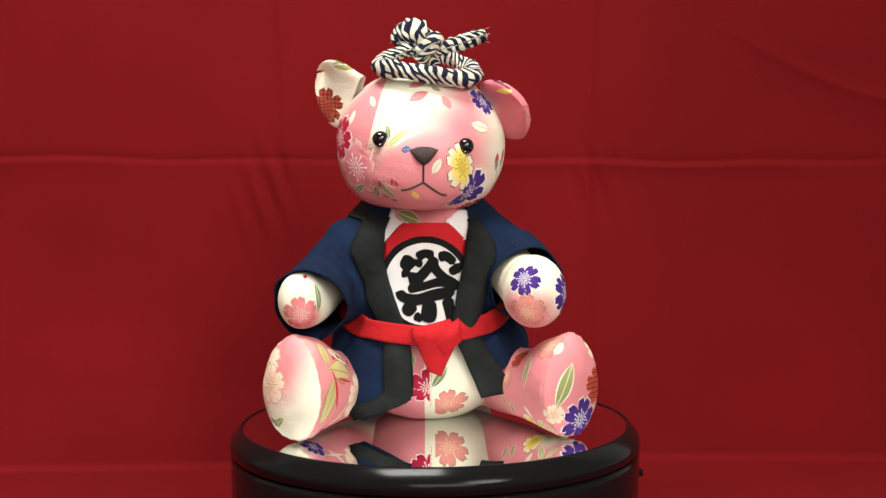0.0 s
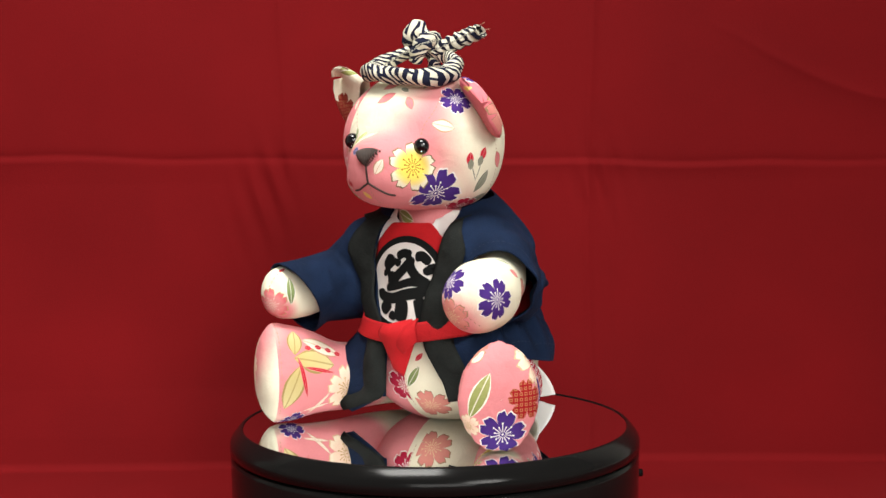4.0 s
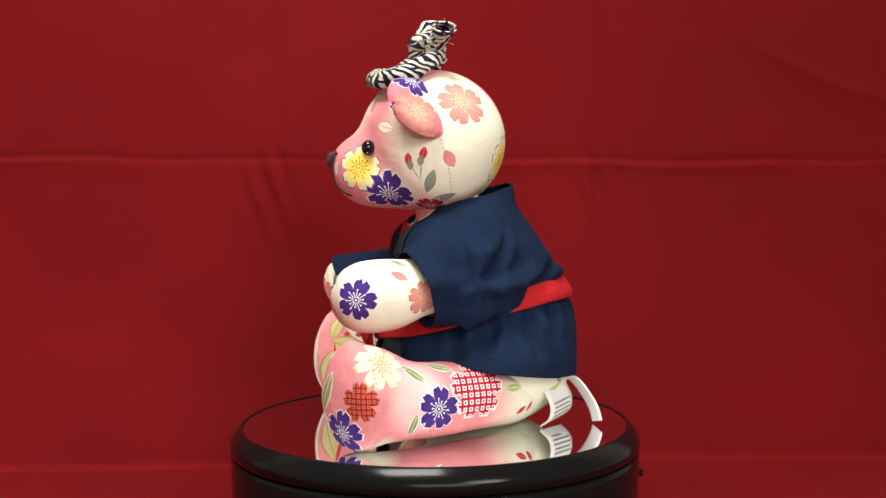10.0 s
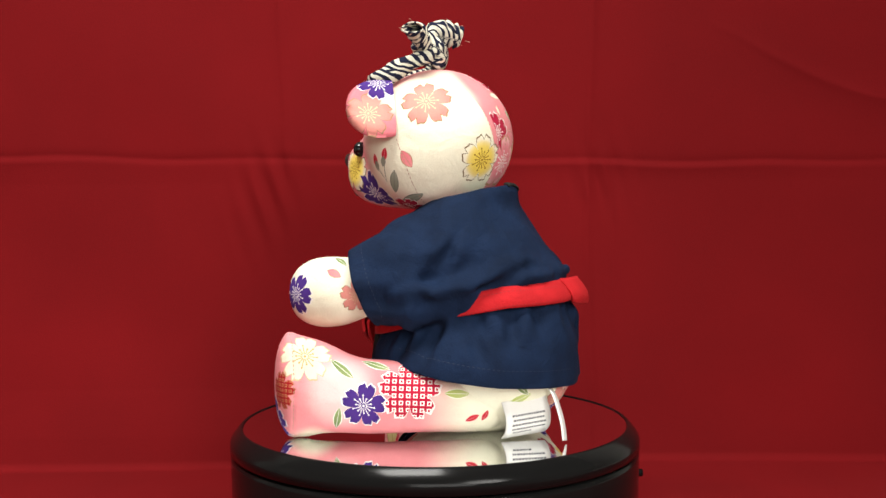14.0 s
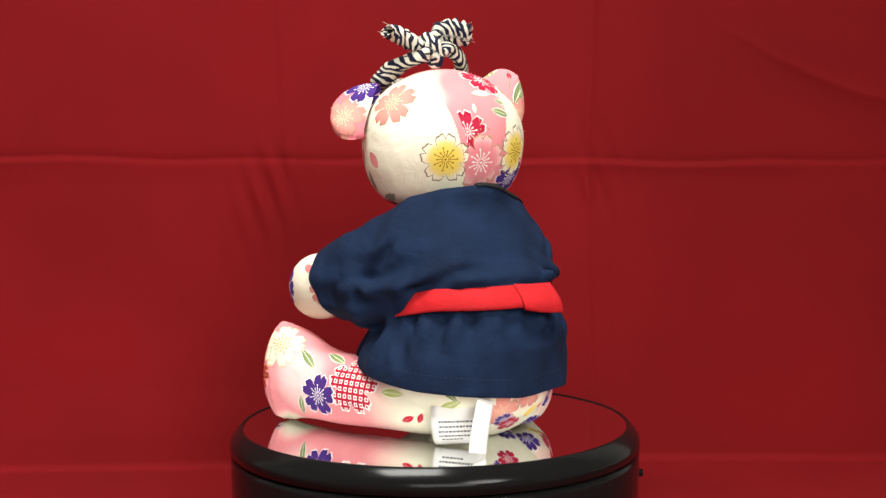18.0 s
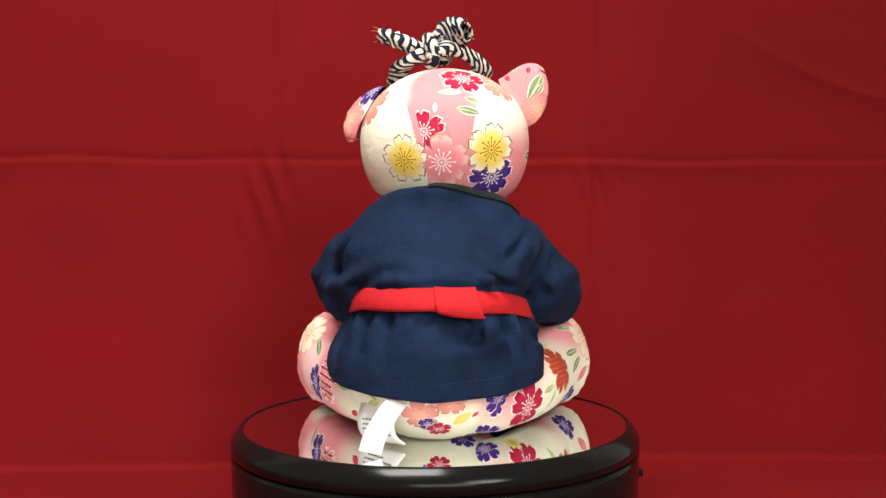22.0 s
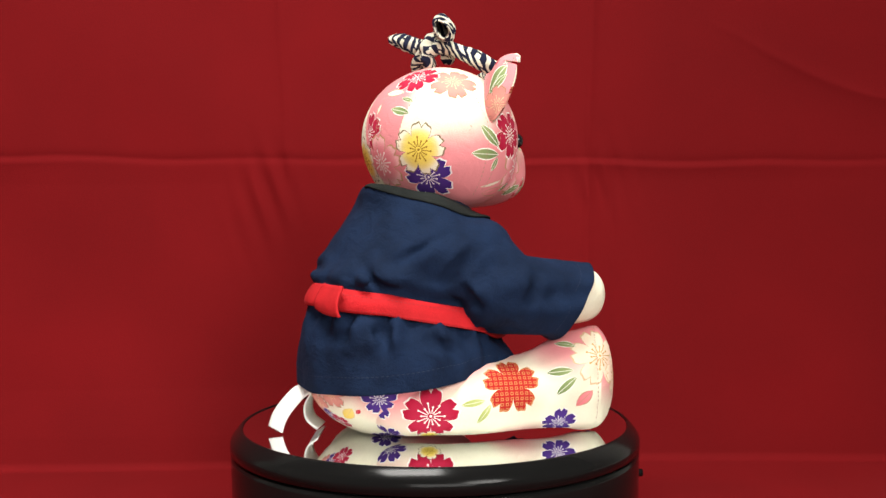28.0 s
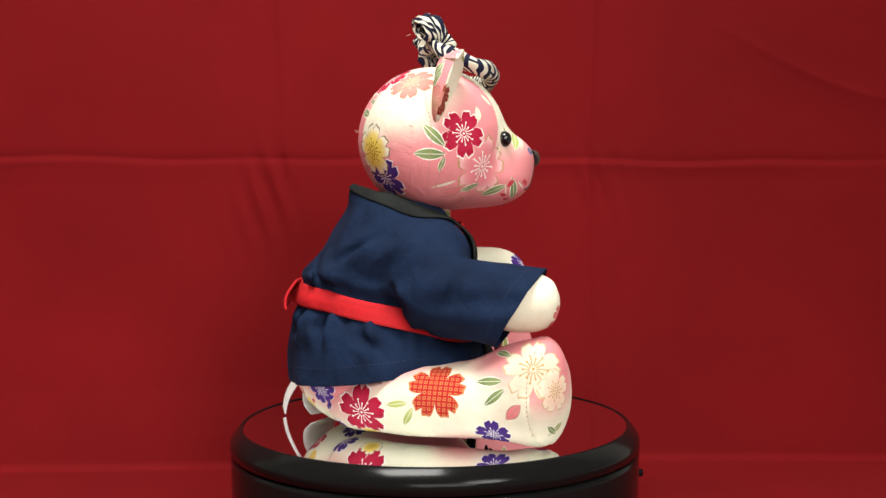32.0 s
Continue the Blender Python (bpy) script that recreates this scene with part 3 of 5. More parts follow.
body = part("body", blob("body", (-3, 18, 45), body_sdf, print_cloth("body_print", CREAM), 80, 110), bear, "stuffed floral cotton torso")
for v in body.data.vertices:
    v.co.z = max(v.co.z, 0.0003)


def limb(name, rings, normal, dome, mats, label, n=70, cols=64):
    """A leg: rings (x, y, z, half width, half height) to the sole's seam, turned to the sole's normal, then a low padded sole."""
    r = spline(rings, n)
    c = r[:, :3]
    tan = np.gradient(c, axis=0)
    tan /= np.linalg.norm(tan, axis=1)[:, None]
    goal = np.array(normal, dtype=float)
    goal /= np.linalg.norm(goal)
    a = np.linspace(0, 2 * np.pi, cols, endpoint=False)
    pts = []
    egg = 1 - 0.09 * np.maximum(0, np.sin(a)) * np.abs(np.cos(a))
    for i in range(n):
        f = max(0.0, (i / (n - 1) - 0.6) / 0.4) ** 1.5
        d = tan[i] * (1 - f) + goal * f
        d[2] *= 1 - f
        d /= np.linalg.norm(d)
        side = np.cross(d, (0, 0, 1))
        side /= np.linalg.norm(side)
        top = np.cross(side, d)
        k = 1 + (egg - 1) * f
        pts.append(c[i] + side * (r[i, 3] * np.cos(a) * k)[:, None] + top * (r[i, 4] * np.sin(a) * k)[:, None])
    last = pts[-1]
    for g, out in ((0.988, 0.07), (0.965, 0.17), (0.92, 0.32), (0.85, 0.49), (0.75, 0.66), (0.62, 0.80), (0.46, 0.91), (0.28, 0.975), (0.12, 1.0), (0.01, 1.0)):
        pts.append(c[-1] + (last - c[-1]) * g + goal * out * dome)
    for i in range(len(pts)):
        mid = pts[i].mean(0)
        pucker = 0.022 * math.exp(-((i - n + 1) / 3.0) ** 2) * np.sin(a * 27 + 2 * np.sin(a * 5)) + 0.012 * np.sin(a * 3 + i * 0.21) + 0.010 * np.sin(a * 7 - i * 0.33 + 1)
        pucker -= 0.03 * math.exp(-((i - n + 1) / 1.3) ** 2)
        pts[i] = mid + (pts[i] - mid) * (1 + pucker * min(1.0, i / 20))[:, None]
    pts = np.array(pts)
    pts = np.maximum(pts, np.array([-999, -999, 0.35]))
    return part(name, raw(name, pts.reshape(-1, 3) * MM, grid_faces(len(pts), cols, wrap_v=True), mats), bear, label)


LEG_L = [(10, 46, 20, 4, 4), (16, 38, 19, 14, 16), (32, 17, 19.5, 16.5, 17), (44, -5, 19.5, 16, 17), (51.5, -21, 20.5, 15.5, 18.5), (57.6, -35, 24, 17.0, 22.8), (62.2, -43.8, 25.0, 18.0, 24.6)]
LEG_R = [(-14, 50, 20, 4, 4), (-23, 41, 19, 14, 16), (-37.5, 20, 19.5, 16.5, 17), (-48.5, -4, 19.5, 16.5, 17), (-53, -21, 21.0, 16, 18.5), (-59, -37, 24.6, 17.4, 23.2), (-64.0, -47.2, 25.4, 18.0, 24.8)]
leg_l = limb("leg", LEG_L, (0.64, -0.77, 0), 7.0, print_cloth("leg_print", PINK), "outstretched pink floral cotton leg with an upturned foot")
leg_r = limb("leg", LEG_R, (-0.58, -0.81, 0), 9.0, print_cloth("leg_print", CREAM), "outstretched cream floral cotton leg with an upturned foot")


def arm(rings, label):
    return part("arm", sweep("arm", rings, print_cloth("arm_print", CREAM), 56, 60), bear, label)


arm_l = arm([(30, 14, 86, 12, 12), (40, -4, 73, 12.5, 12.5), (43.5, -15, 70, 13, 14), (46.8, -26, 68, 14.5, 16.2), (46.3, -38, 66.8, 14.5, 16.0), (45.2, -46.5, 66.4, 10.8, 12.2), (45, -50.7, 66.3, 5, 5.8), (45, -51.9, 66.3, 0.3, 0.3)], "stuffed floral cotton arm held forward")
arm_r = arm([(-34, 10, 85, 9, 9), (-49, -9, 71, 9.5, 9.5), (-57.2, -28, 65, 11.2, 12.2), (-61.0, -42, 65, 10.6, 13.2), (-61.5, -50, 65, 7.6, 10), (-61.6, -53, 65, 3.6, 4.8), (-61.6, -54, 65, 0.3, 0.3)], "stuffed cream cotton arm held forward")

# ---------------------------------------------------------------- the printed cotton: washes, then motifs
wash(head, CREAM, (38, 10, 139), 45, firm=2.2)
wash(head, CREAM, (20, 20, 160), 30)
wash(head, CREAM, (-23, -24, 164), 42, (0.95, 0, -0.25), firm=1.8)
wash(head, CREAM, (-34, 12, 161), 32)
wash(head, PINK, (-5, 33, 146), 24, firm=2.5)
wash(head, PINK, (-6, 24, 163), 20, firm=2.5)
wash(head, CREAM, (5, 33.5, 138), 34, (0.96, 0, -0.28), firm=3)
wash(head, CREAM, (-23.5, 26, 156), 26, (-0.98, 0, -0.18), firm=2.2)
wash(head, CREAM, (20, -22, 112), 17)
wash(ear_r, PINK, (-46, -2, 165), 60, (0, 0, 0), (0.25, 0.95, 0), 9)
wash(ear_l, CREAM, (30, -2, 160), 14)
wash(leg_l, CREAM, (20, 48, 20), 46)
wash(leg_l, CREAM, (58, -34, 0), 15)
wash(leg_l, (0.82, 0.52, 0.50), (64, -16, 24), 20)
wash(leg_r, PINK, (-62, -33, 50), 30)
wash(leg_r, PINK, (-30, 44, 34), 34)
wash(leg_r, PINK, (-44, 18, 42), 24)
wash(body, PINK, (-36, 50, 30), 26)
wash(leg_r, PINK, (-42, -40, 24), 36, firm=2.6)
wash(leg_r, PINK, (-42, -12, 18), 26, firm=2.6)
wash(leg_r, CREAM, (-64.5, -48.5, 18), 60, (-0.58, -0.81, 0), firm=5)
wash(leg_r, PINK, (-70.5, -44.2, 38), 27, (-0.58, -0.81, 0), firm=1.8)
wash(arm_l, PINK, (42, -46, 58), 18)
wash(arm_r, PINK, (-56, -50, 55), 11)
wash(body, PINK, (-5, -10, 25), 60, (-1, 0, 0), firm=4)
wash(body, PINK, (-10, 70, 32), 21)
wash(body, PINK, (2, -20, 102), 34, firm=2.5)
# head
blossom(head, "pink", (-36.7, -22.0, 125.6), -3, 12.6)
blossom(head, "red", (-43.1, -12.1, 140.4), -29, 9.8)
leaf(head, "green", (-45.8, 0.9, 139.6), 45, 6.4, 0.38)
leaf(head, "green", (-44.7, 2.9, 131.5), 88, 6.7, 0.38)
leaf(head, "green", (-44.6, -2.4, 126.9), 159, 3.3, 0.38)
leaf(head, "green", (-26.3, -27.5, 114.6), -61, 5.9, 0.38)
leaf(head, "berry", (-25.2, -36.2, 117.2), -63, 1.6, 0.38)
leaf(head, "white", (-42.0, -3.7, 117.2), -72, 5.7, 0.13)
blossom(head, "purple", (-28.9, 22.5, 121.4), 12, 10.4)
blossom(head, "yellow", (-29.0, 28.0, 133.6), -9, 10.8)
blossom(head, "pinkpale", (-30.9, 10.2, 164.2), -29, 9.5)
blossom(head, "red", (-15.7, 19.2, 167.1), -19, 9.5)
blossom(head, "red", (1.4, 35.2, 141.8), 10, 9.0, (-0.97, 0, 0.25), 1.5)
blossom(head, "yellow", (10.8, 31.4, 129.1), 1, 10.3)
blossom(head, "pink", (-6.7, 33.9, 127.9), -0, 11.5, (-1, 0, 0), 7.0)
leaf(head, "green", (-20.3, 28.2, 156.5), -108, 3.2, 0.38)
leaf(head, "green", (-18.8, 31.4, 151.3), 76, 5.3, 0.38)
leaf(head, "white", (-10.3, 28.2, 160.3), 90, 5.3, 0.38)
leaf(head, "white", (-3.7, 33.0, 152.9), -0, 2.4, 0.5)
blossom(head, "pinkpale", (28.4, 11.4, 156.4), 10, 10.4)
leaf(head, "pinkdeep", (34.1, 3.9, 129.5), -149, 4.2, 0.6)
leaf(head, "grey", (32.6, -5.0, 117.8), -18, 5.8, 0.38)
leaf(head, "grey", (24.5, 1.9, 111.7), -67, 5.9, 0.38)
blossom(head, "red", (18.0, -3.2, 107.9), 58, 7.0)
leaf(head, "berry", (31.9, -15.6, 129.0), -2, 3.0, 0.6)
leaf(head, "berry", (34.4, -8.3, 131.8), -18, 3.0, 0.6)
leaf(head, "grey", (32.4, -15.0, 126.3), -179, 2.4, 0.6)
leaf(head, "grey", (34.2, -9.7, 128.3), 162, 2.4, 0.6)
leaf(head, "grey", (33.0, -12.5, 121.6), -153, 4.2, 0.05)
leaf(head, "grey", (33.9, -9.8, 123.1), 171, 4.7, 0.05)
blossom(head, "purple", (18.0, -23.5, 111.8), -23, 11.2)
blossom(head, "yellow", (13.3, -37.0, 125.7), -12, 10.0)
leaf(head, "white", (22.5, -25.0, 144.6), 77, 5.0, 0.55)
blossom(head, "purple", (23.9, -16.2, 157.4), -39, 7.0)
leaf(head, "pinkdeep", (-6.5, -29.0, 158.3), 122, 4.6, 0.5)
leaf(head, "pinkdeep", (6.5, -29.0, 155.6), 22, 3.6, 0.5)
leaf(head, "pinkdeep", (-6.7, -23.9, 165.0), 120, 4.6, 0.5)
leaf(head, "grey", (1.6, -25.5, 162.0), 60, 2.2, 0.5)
leaf(head, "white", (6.6, -21.7, 164.6), 93, 4.6, 0.5)
leaf(head, "grey", (10.5, -20.5, 164.0), 140, 2.4, 0.3)
leaf(head, "white", (-11.8, -42.6, 140.2), -50, 7.7, 0.22)
leaf(head, "lime", (-16.0, -38.6, 138.4), -38, 6.4, 0.42)
leaf(head, "green", (-20.5, -34, 141.5), 20, 3.6, 0.4)
leaf(head, "white", (-26.9, -28.8, 133.2), -25, 4.5, 0.12)
leaf(head, "white", (1.2, -46.4, 125.8), -30, 3.6, 0.6)
leaf(head, "navy", (-11.6, -45.4, 132.8), -89, 2.4, 0.8)
leaf(head, "white", (-36.9, -18.9, 149.4), -4, 3.3, 0.55)
leaf(head, "white", (-27.5, -23.3, 156.2), -145, 3.5, 0.45)
leaf(head, "green", (-22.0, -38.2, 114.0), -150, 6.8, 0.3)
leaf(head, "berry", (-17.6, -44.6, 117.8), -129, 1.9, 0.6)
leaf(head, "berry", (-19.2, -43.4, 118.6), 160, 1.6, 0.6)
leaf(head, "white", (-20.5, -42.0, 116.6), -120, 3.6, 0.14)
leaf(head, "berry", (-18.5, -34.3, 109.4), -100, 1.8, 0.6)
leaf(head, "pinkdeep", (-38.4, -6.8, 113.9), 104, 6.0, 0.42)
leaf(head, "pinkdeep", (-31.5, -10.5, 110.5), 60, 5.0, 0.45)
leaf(head, "green", (-35.3, -15.9, 116.0), 113, 5.0, 0.32)
leaf(head, "berry", (-24.8, -35.9, 117.8), -39, 2.2, 0.6)
leaf(head, "white", (-24.0, -33.5, 115.0), 20, 3.4, 0.12)
leaf(head, "berry", (-22.2, -32.5, 112.4), 62, 2.0, 0.6)
leaf(head, "yellow", (-8.2, -44.1, 111.6), 20, 2.6, 0.55)
leaf(body, "olive", (-12, -6, 102), 70, 6.0, 0.5)
# ear_r
blossom(ear_r, "ear_shibori", (-52.0, -3.5, 156.3), -2, 8.5)
blossom(ear_r, "ear_shibori", (-55.0, -2.5, 154.2), -2, 7.0)
leaf(ear_r, "olive", (-41.4, -12.8, 175.2), 83, 6.0, 0.5)
leaf(ear_r, "green", (-50.8, 0.4, 165.1), -30, 7.4, 0.40)
leaf(ear_r, "green", (-52.4, 0.6, 163.5), -40, 5.0, 0.30)
leaf(ear_r, "berry", (-36.4, -7.1, 170.2), 50, 2.2, 0.6)
leaf(ear_r, "grey", (-38.8, -3.6, 165.5), 43, 3.8, 0.12)
leaf(ear_r, "berry", (-47.0, -3.4, 173.4), 16, 2.2, 0.6)
leaf(ear_r, "grey", (-46.0, -1.3, 169.3), -3, 3.4, 0.12)
blossom(ear_r, "pinkpale", (-52.2, 0.8, 153.5), -4, 7.4)
# ear_l
blossom(ear_l, "pinkpale", (43.9, -10.5, 151.2), -12, 9.9)
blossom(ear_l, "purple", (31.2, -12.6, 166.0), 97, 9.0)
leaf(ear_l, "yellow", (33.0, -23.3, 160.7), -98, 4.2, 0.3)
# arm_l
blossom(arm_l, "purple", (58.6, -40.5, 67.0), -21, 8.6)
leaf(arm_l, "pinkdeep", (58.7, -21.4, 77.8), -118, 3.7, 0.5)
blossom(arm_l, "pinkpale", (59.2, -8.9, 65.8), -3, 6.6)
leaf(arm_l, "green", (52.0, -21.5, 83.2), -30, 4.5, 0.35)
blossom(arm_l, "purple", (40.8, -48.5, 74.5), -27, 7.2)
blossom(arm_l, "pinkpale", (42.3, -49.5, 59.5), 1, 7.4)
# arm_r
blossom(arm_r, "pinkdeep", (-59.9, -52.7, 59.5), 11, 7.2)
leaf(arm_r, "berry", (-58.4, -46.6, 76.2), -53, 1.8, 0.5)
leaf(arm_r, "green", (-50.4, -48.2, 66.7), 3, 6.2, 0.35)
# leg_l
blossom(leg_l, "dark_shibori", (76.2, -41.3, 24.3), 1, 8.4)
blossom(leg_l, "whitepink", (68.3, -31.2, 39.2), -2, 10.5)
leaf(leg_l, "green", (61.0, -16.0, 34.0), -137, 6.3, 0.35)
leaf(leg_l, "green", (51.2, -3.7, 34.9), -118, 6.4, 0.35)
blossom(leg_l, "purple", (61.3, -4.6, 17.8), -11, 9.1)
blossom(leg_l, "shibori", (51.7, 14.1, 24.9), -2, 13.9)
leaf(leg_l, "lime", (40.5, 32.5, 22.8), -94, 5.3, 0.4)
leaf(leg_l, "green", (64.3, -16.5, 11.7), -12, 5.3, 0.35)
leaf(leg_l, "lime", (28.2, 45.5, 21.8), -48, 5.4, 0.35)
leaf(leg_l, "berry", (34.6, 37.0, 11.1), -63, 3.2, 0.5)
leaf(leg_l, "berry", (30.8, 41.7, 11.9), -23, 2.7, 0.5)
blossom(leg_l, "yellow", (46.9, -28.9, 4.4), -2, 6.3)
leaf(leg_l, "olive", (59.7, -56.4, 26.8), -25, 9.8, 0.36)
blossom(leg_l, "purple", (67.7, -49.1, 9.0), -11, 9.4)
leaf(leg_l, "white", (24.1, 8.9, 32.3), 3, 3.9, 0.5)
leaf(leg_l, "olive", (42.7, -38.4, 31.3), -3, 7.4, 0.36)
leaf(leg_l, "green", (33.5, -16.3, 12.6), 3, 3.9, 0.3)
blossom(leg_l, "pinkpale", (52.7, -45.8, 43.4), 20, 6.5)
leaf(leg_l, "white", (56.2, -50.5, 42.6), -30, 3.4, 0.62)
blossom(leg_l, "dark_shibori", (40.9, -20.7, 34.5), 10, 6.0)
blossom(leg_l, "pinkpale", (34.2, -19.5, 25), 0, 4.6)
leaf(leg_l, "green", (33.0, -16.5, 20), 20, 3.0, 0.4)
leaf(leg_l, "green", (36.0, -22, 10), -10, 3.4, 0.45)
leaf(leg_l, "white", (43.6, -35.8, 11), 25, 3.6, 0.45)
leaf(leg_l, "lime", (48.6, -42.7, 6.5), -50, 4.0, 0.45)
leaf(leg_l, "lime", (52.0, -48, 4.5), 30, 3.6, 0.4)
blossom(leg_l, "whitepink", (53.4, -55.5, 13.1), 12, 4.6)
# leg_r
blossom(leg_r, "orange", (-60.0, 0.5, 26.0), -1, 12.8)
blossom(leg_r, "red", (-44.0, 33.5, 14.8), -1, 11.5)
leaf(leg_r, "lime", (-54.2, 17.6, 19.6), -81, 5.1, 0.35)
leaf(leg_r, "lime", (-55.8, 12.8, 14.9), -31, 5.2, 0.35)
leaf(leg_r, "green", (-68.6, -22.0, 31.2), -84, 5.8, 0.35)
leaf(leg_r, "green", (-71.1, -23.9, 24.8), -50, 5.8, 0.35)
blossom(leg_r, "whitepink", (-76.0, -40.2, 37.7), -1, 12.0)
leaf(leg_r, "pinkdeep", (-74.1, -32.0, 18.8), -45, 4.8, 0.5)
blossom(leg_r, "purple", (-28.7, 50.4, 19.6), -7, 7.0)
leaf(leg_r, "green", (-64.4, -28.9, 42.2), -97, 4.8, 0.35)
blossom(leg_r, "purple", (-65.2, -23.9, 7.3), -2, 7.5)
blossom(leg_r, "purple", (-26.0, 43.4, 4.3), 2, 6.8)
blossom(leg_r, "yellow", (-38.1, 30.4, 5.2), -2, 4.7)
leaf(leg_r, "olive", (-71.0, -50.7, 10.3), -58, 4.5, 0.4)
blossom(leg_r, "whitepink", (-74.1, -49.6, 27.8), 2, 8.3)
leaf(leg_r, "green", (-72.9, -48.9, 10.0), -124, 3.7, 0.4)
leaf(leg_r, "gold", (-43.4, -40.3, 31.7), -105, 10.4, 0.52)
leaf(leg_r, "gold", (-47.4, -51.6, 20.0), 159, 10.5, 0.46)
leaf(leg_r, "gold", (-50.7, -47.2, 41.3), -13, 6.0, 0.6)
leaf(leg_r, "white", (-45.1, -33.6, 37.7), -122, 10.0, 0.40)
leaf(leg_r, "berry", (-46.7, -41.8, 38.1), -98, 1.9, 0.7)
leaf(leg_r, "berry", (-45.4, -35.7, 37.8), -105, 1.9, 0.7)
leaf(leg_r, "berry", (-43.7, -30.1, 35.8), -107, 1.9, 0.7)
leaf(leg_r, "berry", (-41.8, -25.2, 33.5), -105, 1.9, 0.7)
leaf(leg_r, "berry", (-44.7, -47.1, 24.5), -166, 9.9, 0.11)
leaf(leg_r, "berry", (-41.9, -38.5, 27.3), -105, 8.2, 0.11)
blossom(leg_r, "whitepink", (-37.2, -23.5, 16.6), -1, 9.7)
leaf(leg_r, "white", (-45.0, -35.7, 9.6), -34, 7.7, 0.12)
leaf(leg_r, "white", (-46.6, -36.5, 8.0), -74, 6.5, 0.12)
blossom(leg_r, "purple", (-56.2, -44.0, 2.8), -2, 6.0)
# body
blossom(body, "red", (-3.4, -21.2, 20.4), -8, 8.8, (-1, 0, 0), 1.0)
leaf(body, "green", (2.4, -22.7, 25.3), -34, 6.0, 0.36)
blossom(body, "pinkpale", (6.5, -13.0, 10.2), 14, 9.0, (1, 0, 0), 6.4)
leaf(body, "berry", (5.7, -22.1, 35.2), -43, 2.4, 0.5)
leaf(body, "olive", (-10.5, -22.5, 34.3), 14, 3.2, 0.4)
leaf(body, "white", (0.7, 67.6, 21.9), -72, 5.2, 0.45)
blossom(body, "pinkpale", (1.7, 64.2, 15.5), 4, 7.6)
blossom(body, "purple", (-1.7, 60.6, 10.8), -8, 4.4)
blossom(body, "red", (-6.2, 57.6, 8.2), -65, 5.2)
leaf(body, "yellow", (-16.8, 60.1, 13.5), -43, 4.6, 0.6)
leaf(body, "berry", (-22.6, 58.4, 15.2), -44, 1.8, 0.6)
blossom(body, "pinkpale", (-12.4, 66.2, 23.5), -1, 7.0)
blossom(body, "purple", (-32.9, 53.7, 22.0), -140, 7.4)
leaf(body, "lime", (23.7, 55.7, 19.1), -65, 5.8, 0.38)
leaf(body, "green", (24.5, 57.2, 24.4), -131, 4.6, 0.36)
blossom(body, "purple", (-14.9, 38.5, 3.2), -49, 6.4)


def seam(ob, points, dash=1.2, gap=0.9, thread=M_SEAM):
    """A row of small stitches over a part."""
    lie(ob, points[0], 0, 1)
    path = spline(points, 200)
    run = np.concatenate([[0], np.cumsum(np.linalg.norm(np.diff(path, axis=0), axis=1))])
    verts, faces = [], []
    for start in np.arange(0.3, run[-1] - dash, dash + gap):
        ends = []
        for r in (start, start + dash):
            q = Vector([float(np.interp(r, run, path[:, k])) for k in range(3)]) * MM
            p, n, _, _ = PRINTS[ob].find_nearest(q)
            ends.append((p, n))
        (p0, n0), (p1, n1) = ends
        if n0.dot(p0 - sum((Vector(c) for c in ob.bound_box), Vector()) / 8) < 0:
            n0 = -n0
        w = (p1 - p0).normalized().cross(n0) * 0.00017
        k = len(verts)
        lift = n0 * 0.00022
        mid = (p0 + p1) / 2
        verts += [p0 - w, p0 + w, mid + w + lift, mid - w + lift, p1 - w, p1 + w]
        faces += [(k, k + 1, k + 2, k + 3), (k + 3, k + 2, k + 5, k + 4)]
    return part("seam", raw("seam", np.array([tuple(v) for v in verts]), faces, thread), ob, "row of small stitches")


seam(head, [(35.8, -0.7, 139.1), (34.7, 2.2, 130.8), (31.4, 4.4, 121.2), (17.1, 5.4, 109.7)])
seam(head, [(18.8, -18.4, 160.4), (17.7, -26.4, 150.7), (15.2, -29.7, 145.1), (13.5, -31.2, 138.6)])
seam(head, [(-25.9, -18.4, 162.5), (-24.5, -25.9, 155.2), (-20.9, -31.9, 144.1)])
seam(head, [(-4.0, -48.0, 117.7), (-4.3, -45.5, 112.9), (-4.4, -37.4, 107.4)])
seam(head, [(-4.9, 23.1, 165.8), (-5.4, 35.6, 143.7), (-7.1, 31.3, 122.4)])
seam(head, [(-25.0, 20.9, 161.7), (-21.7, 31.7, 147.3), (-18.1, 30.3, 124.5)])
seam(head, [(9.0, 31.9, 150.0), (3.4, 34.6, 133.2), (0.9, 31.0, 122.5)])
seam(head, [(-33.0, 4.0, 170.0), (-43.0, 4.5, 155.0), (-47.0, 2.0, 143.0), (-44.5, 3.5, 122.0), (-36.0, 4.0, 111.0)])
seam(head, [(-44.8, -5.9, 143.7), (-45.0, -3.3, 132.0), (-43.2, -1.3, 120.9), (-38.5, 1.0, 114.5)])
seam(arm_l, [(39.6, -49.4, 71.4), (46.9, -50.8, 63.8), (52.5, -42.6, 56.8)])
seam(arm_r, [(-58.0, -47.3, 75.7), (-61.2, -53.7, 66.6), (-65.2, -47.4, 55.7)])
seam(body, [(-1.4, -25.4, 30.9), (-1.7, -22.0, 19.5), (-2.1, -11.8, 9.3)])


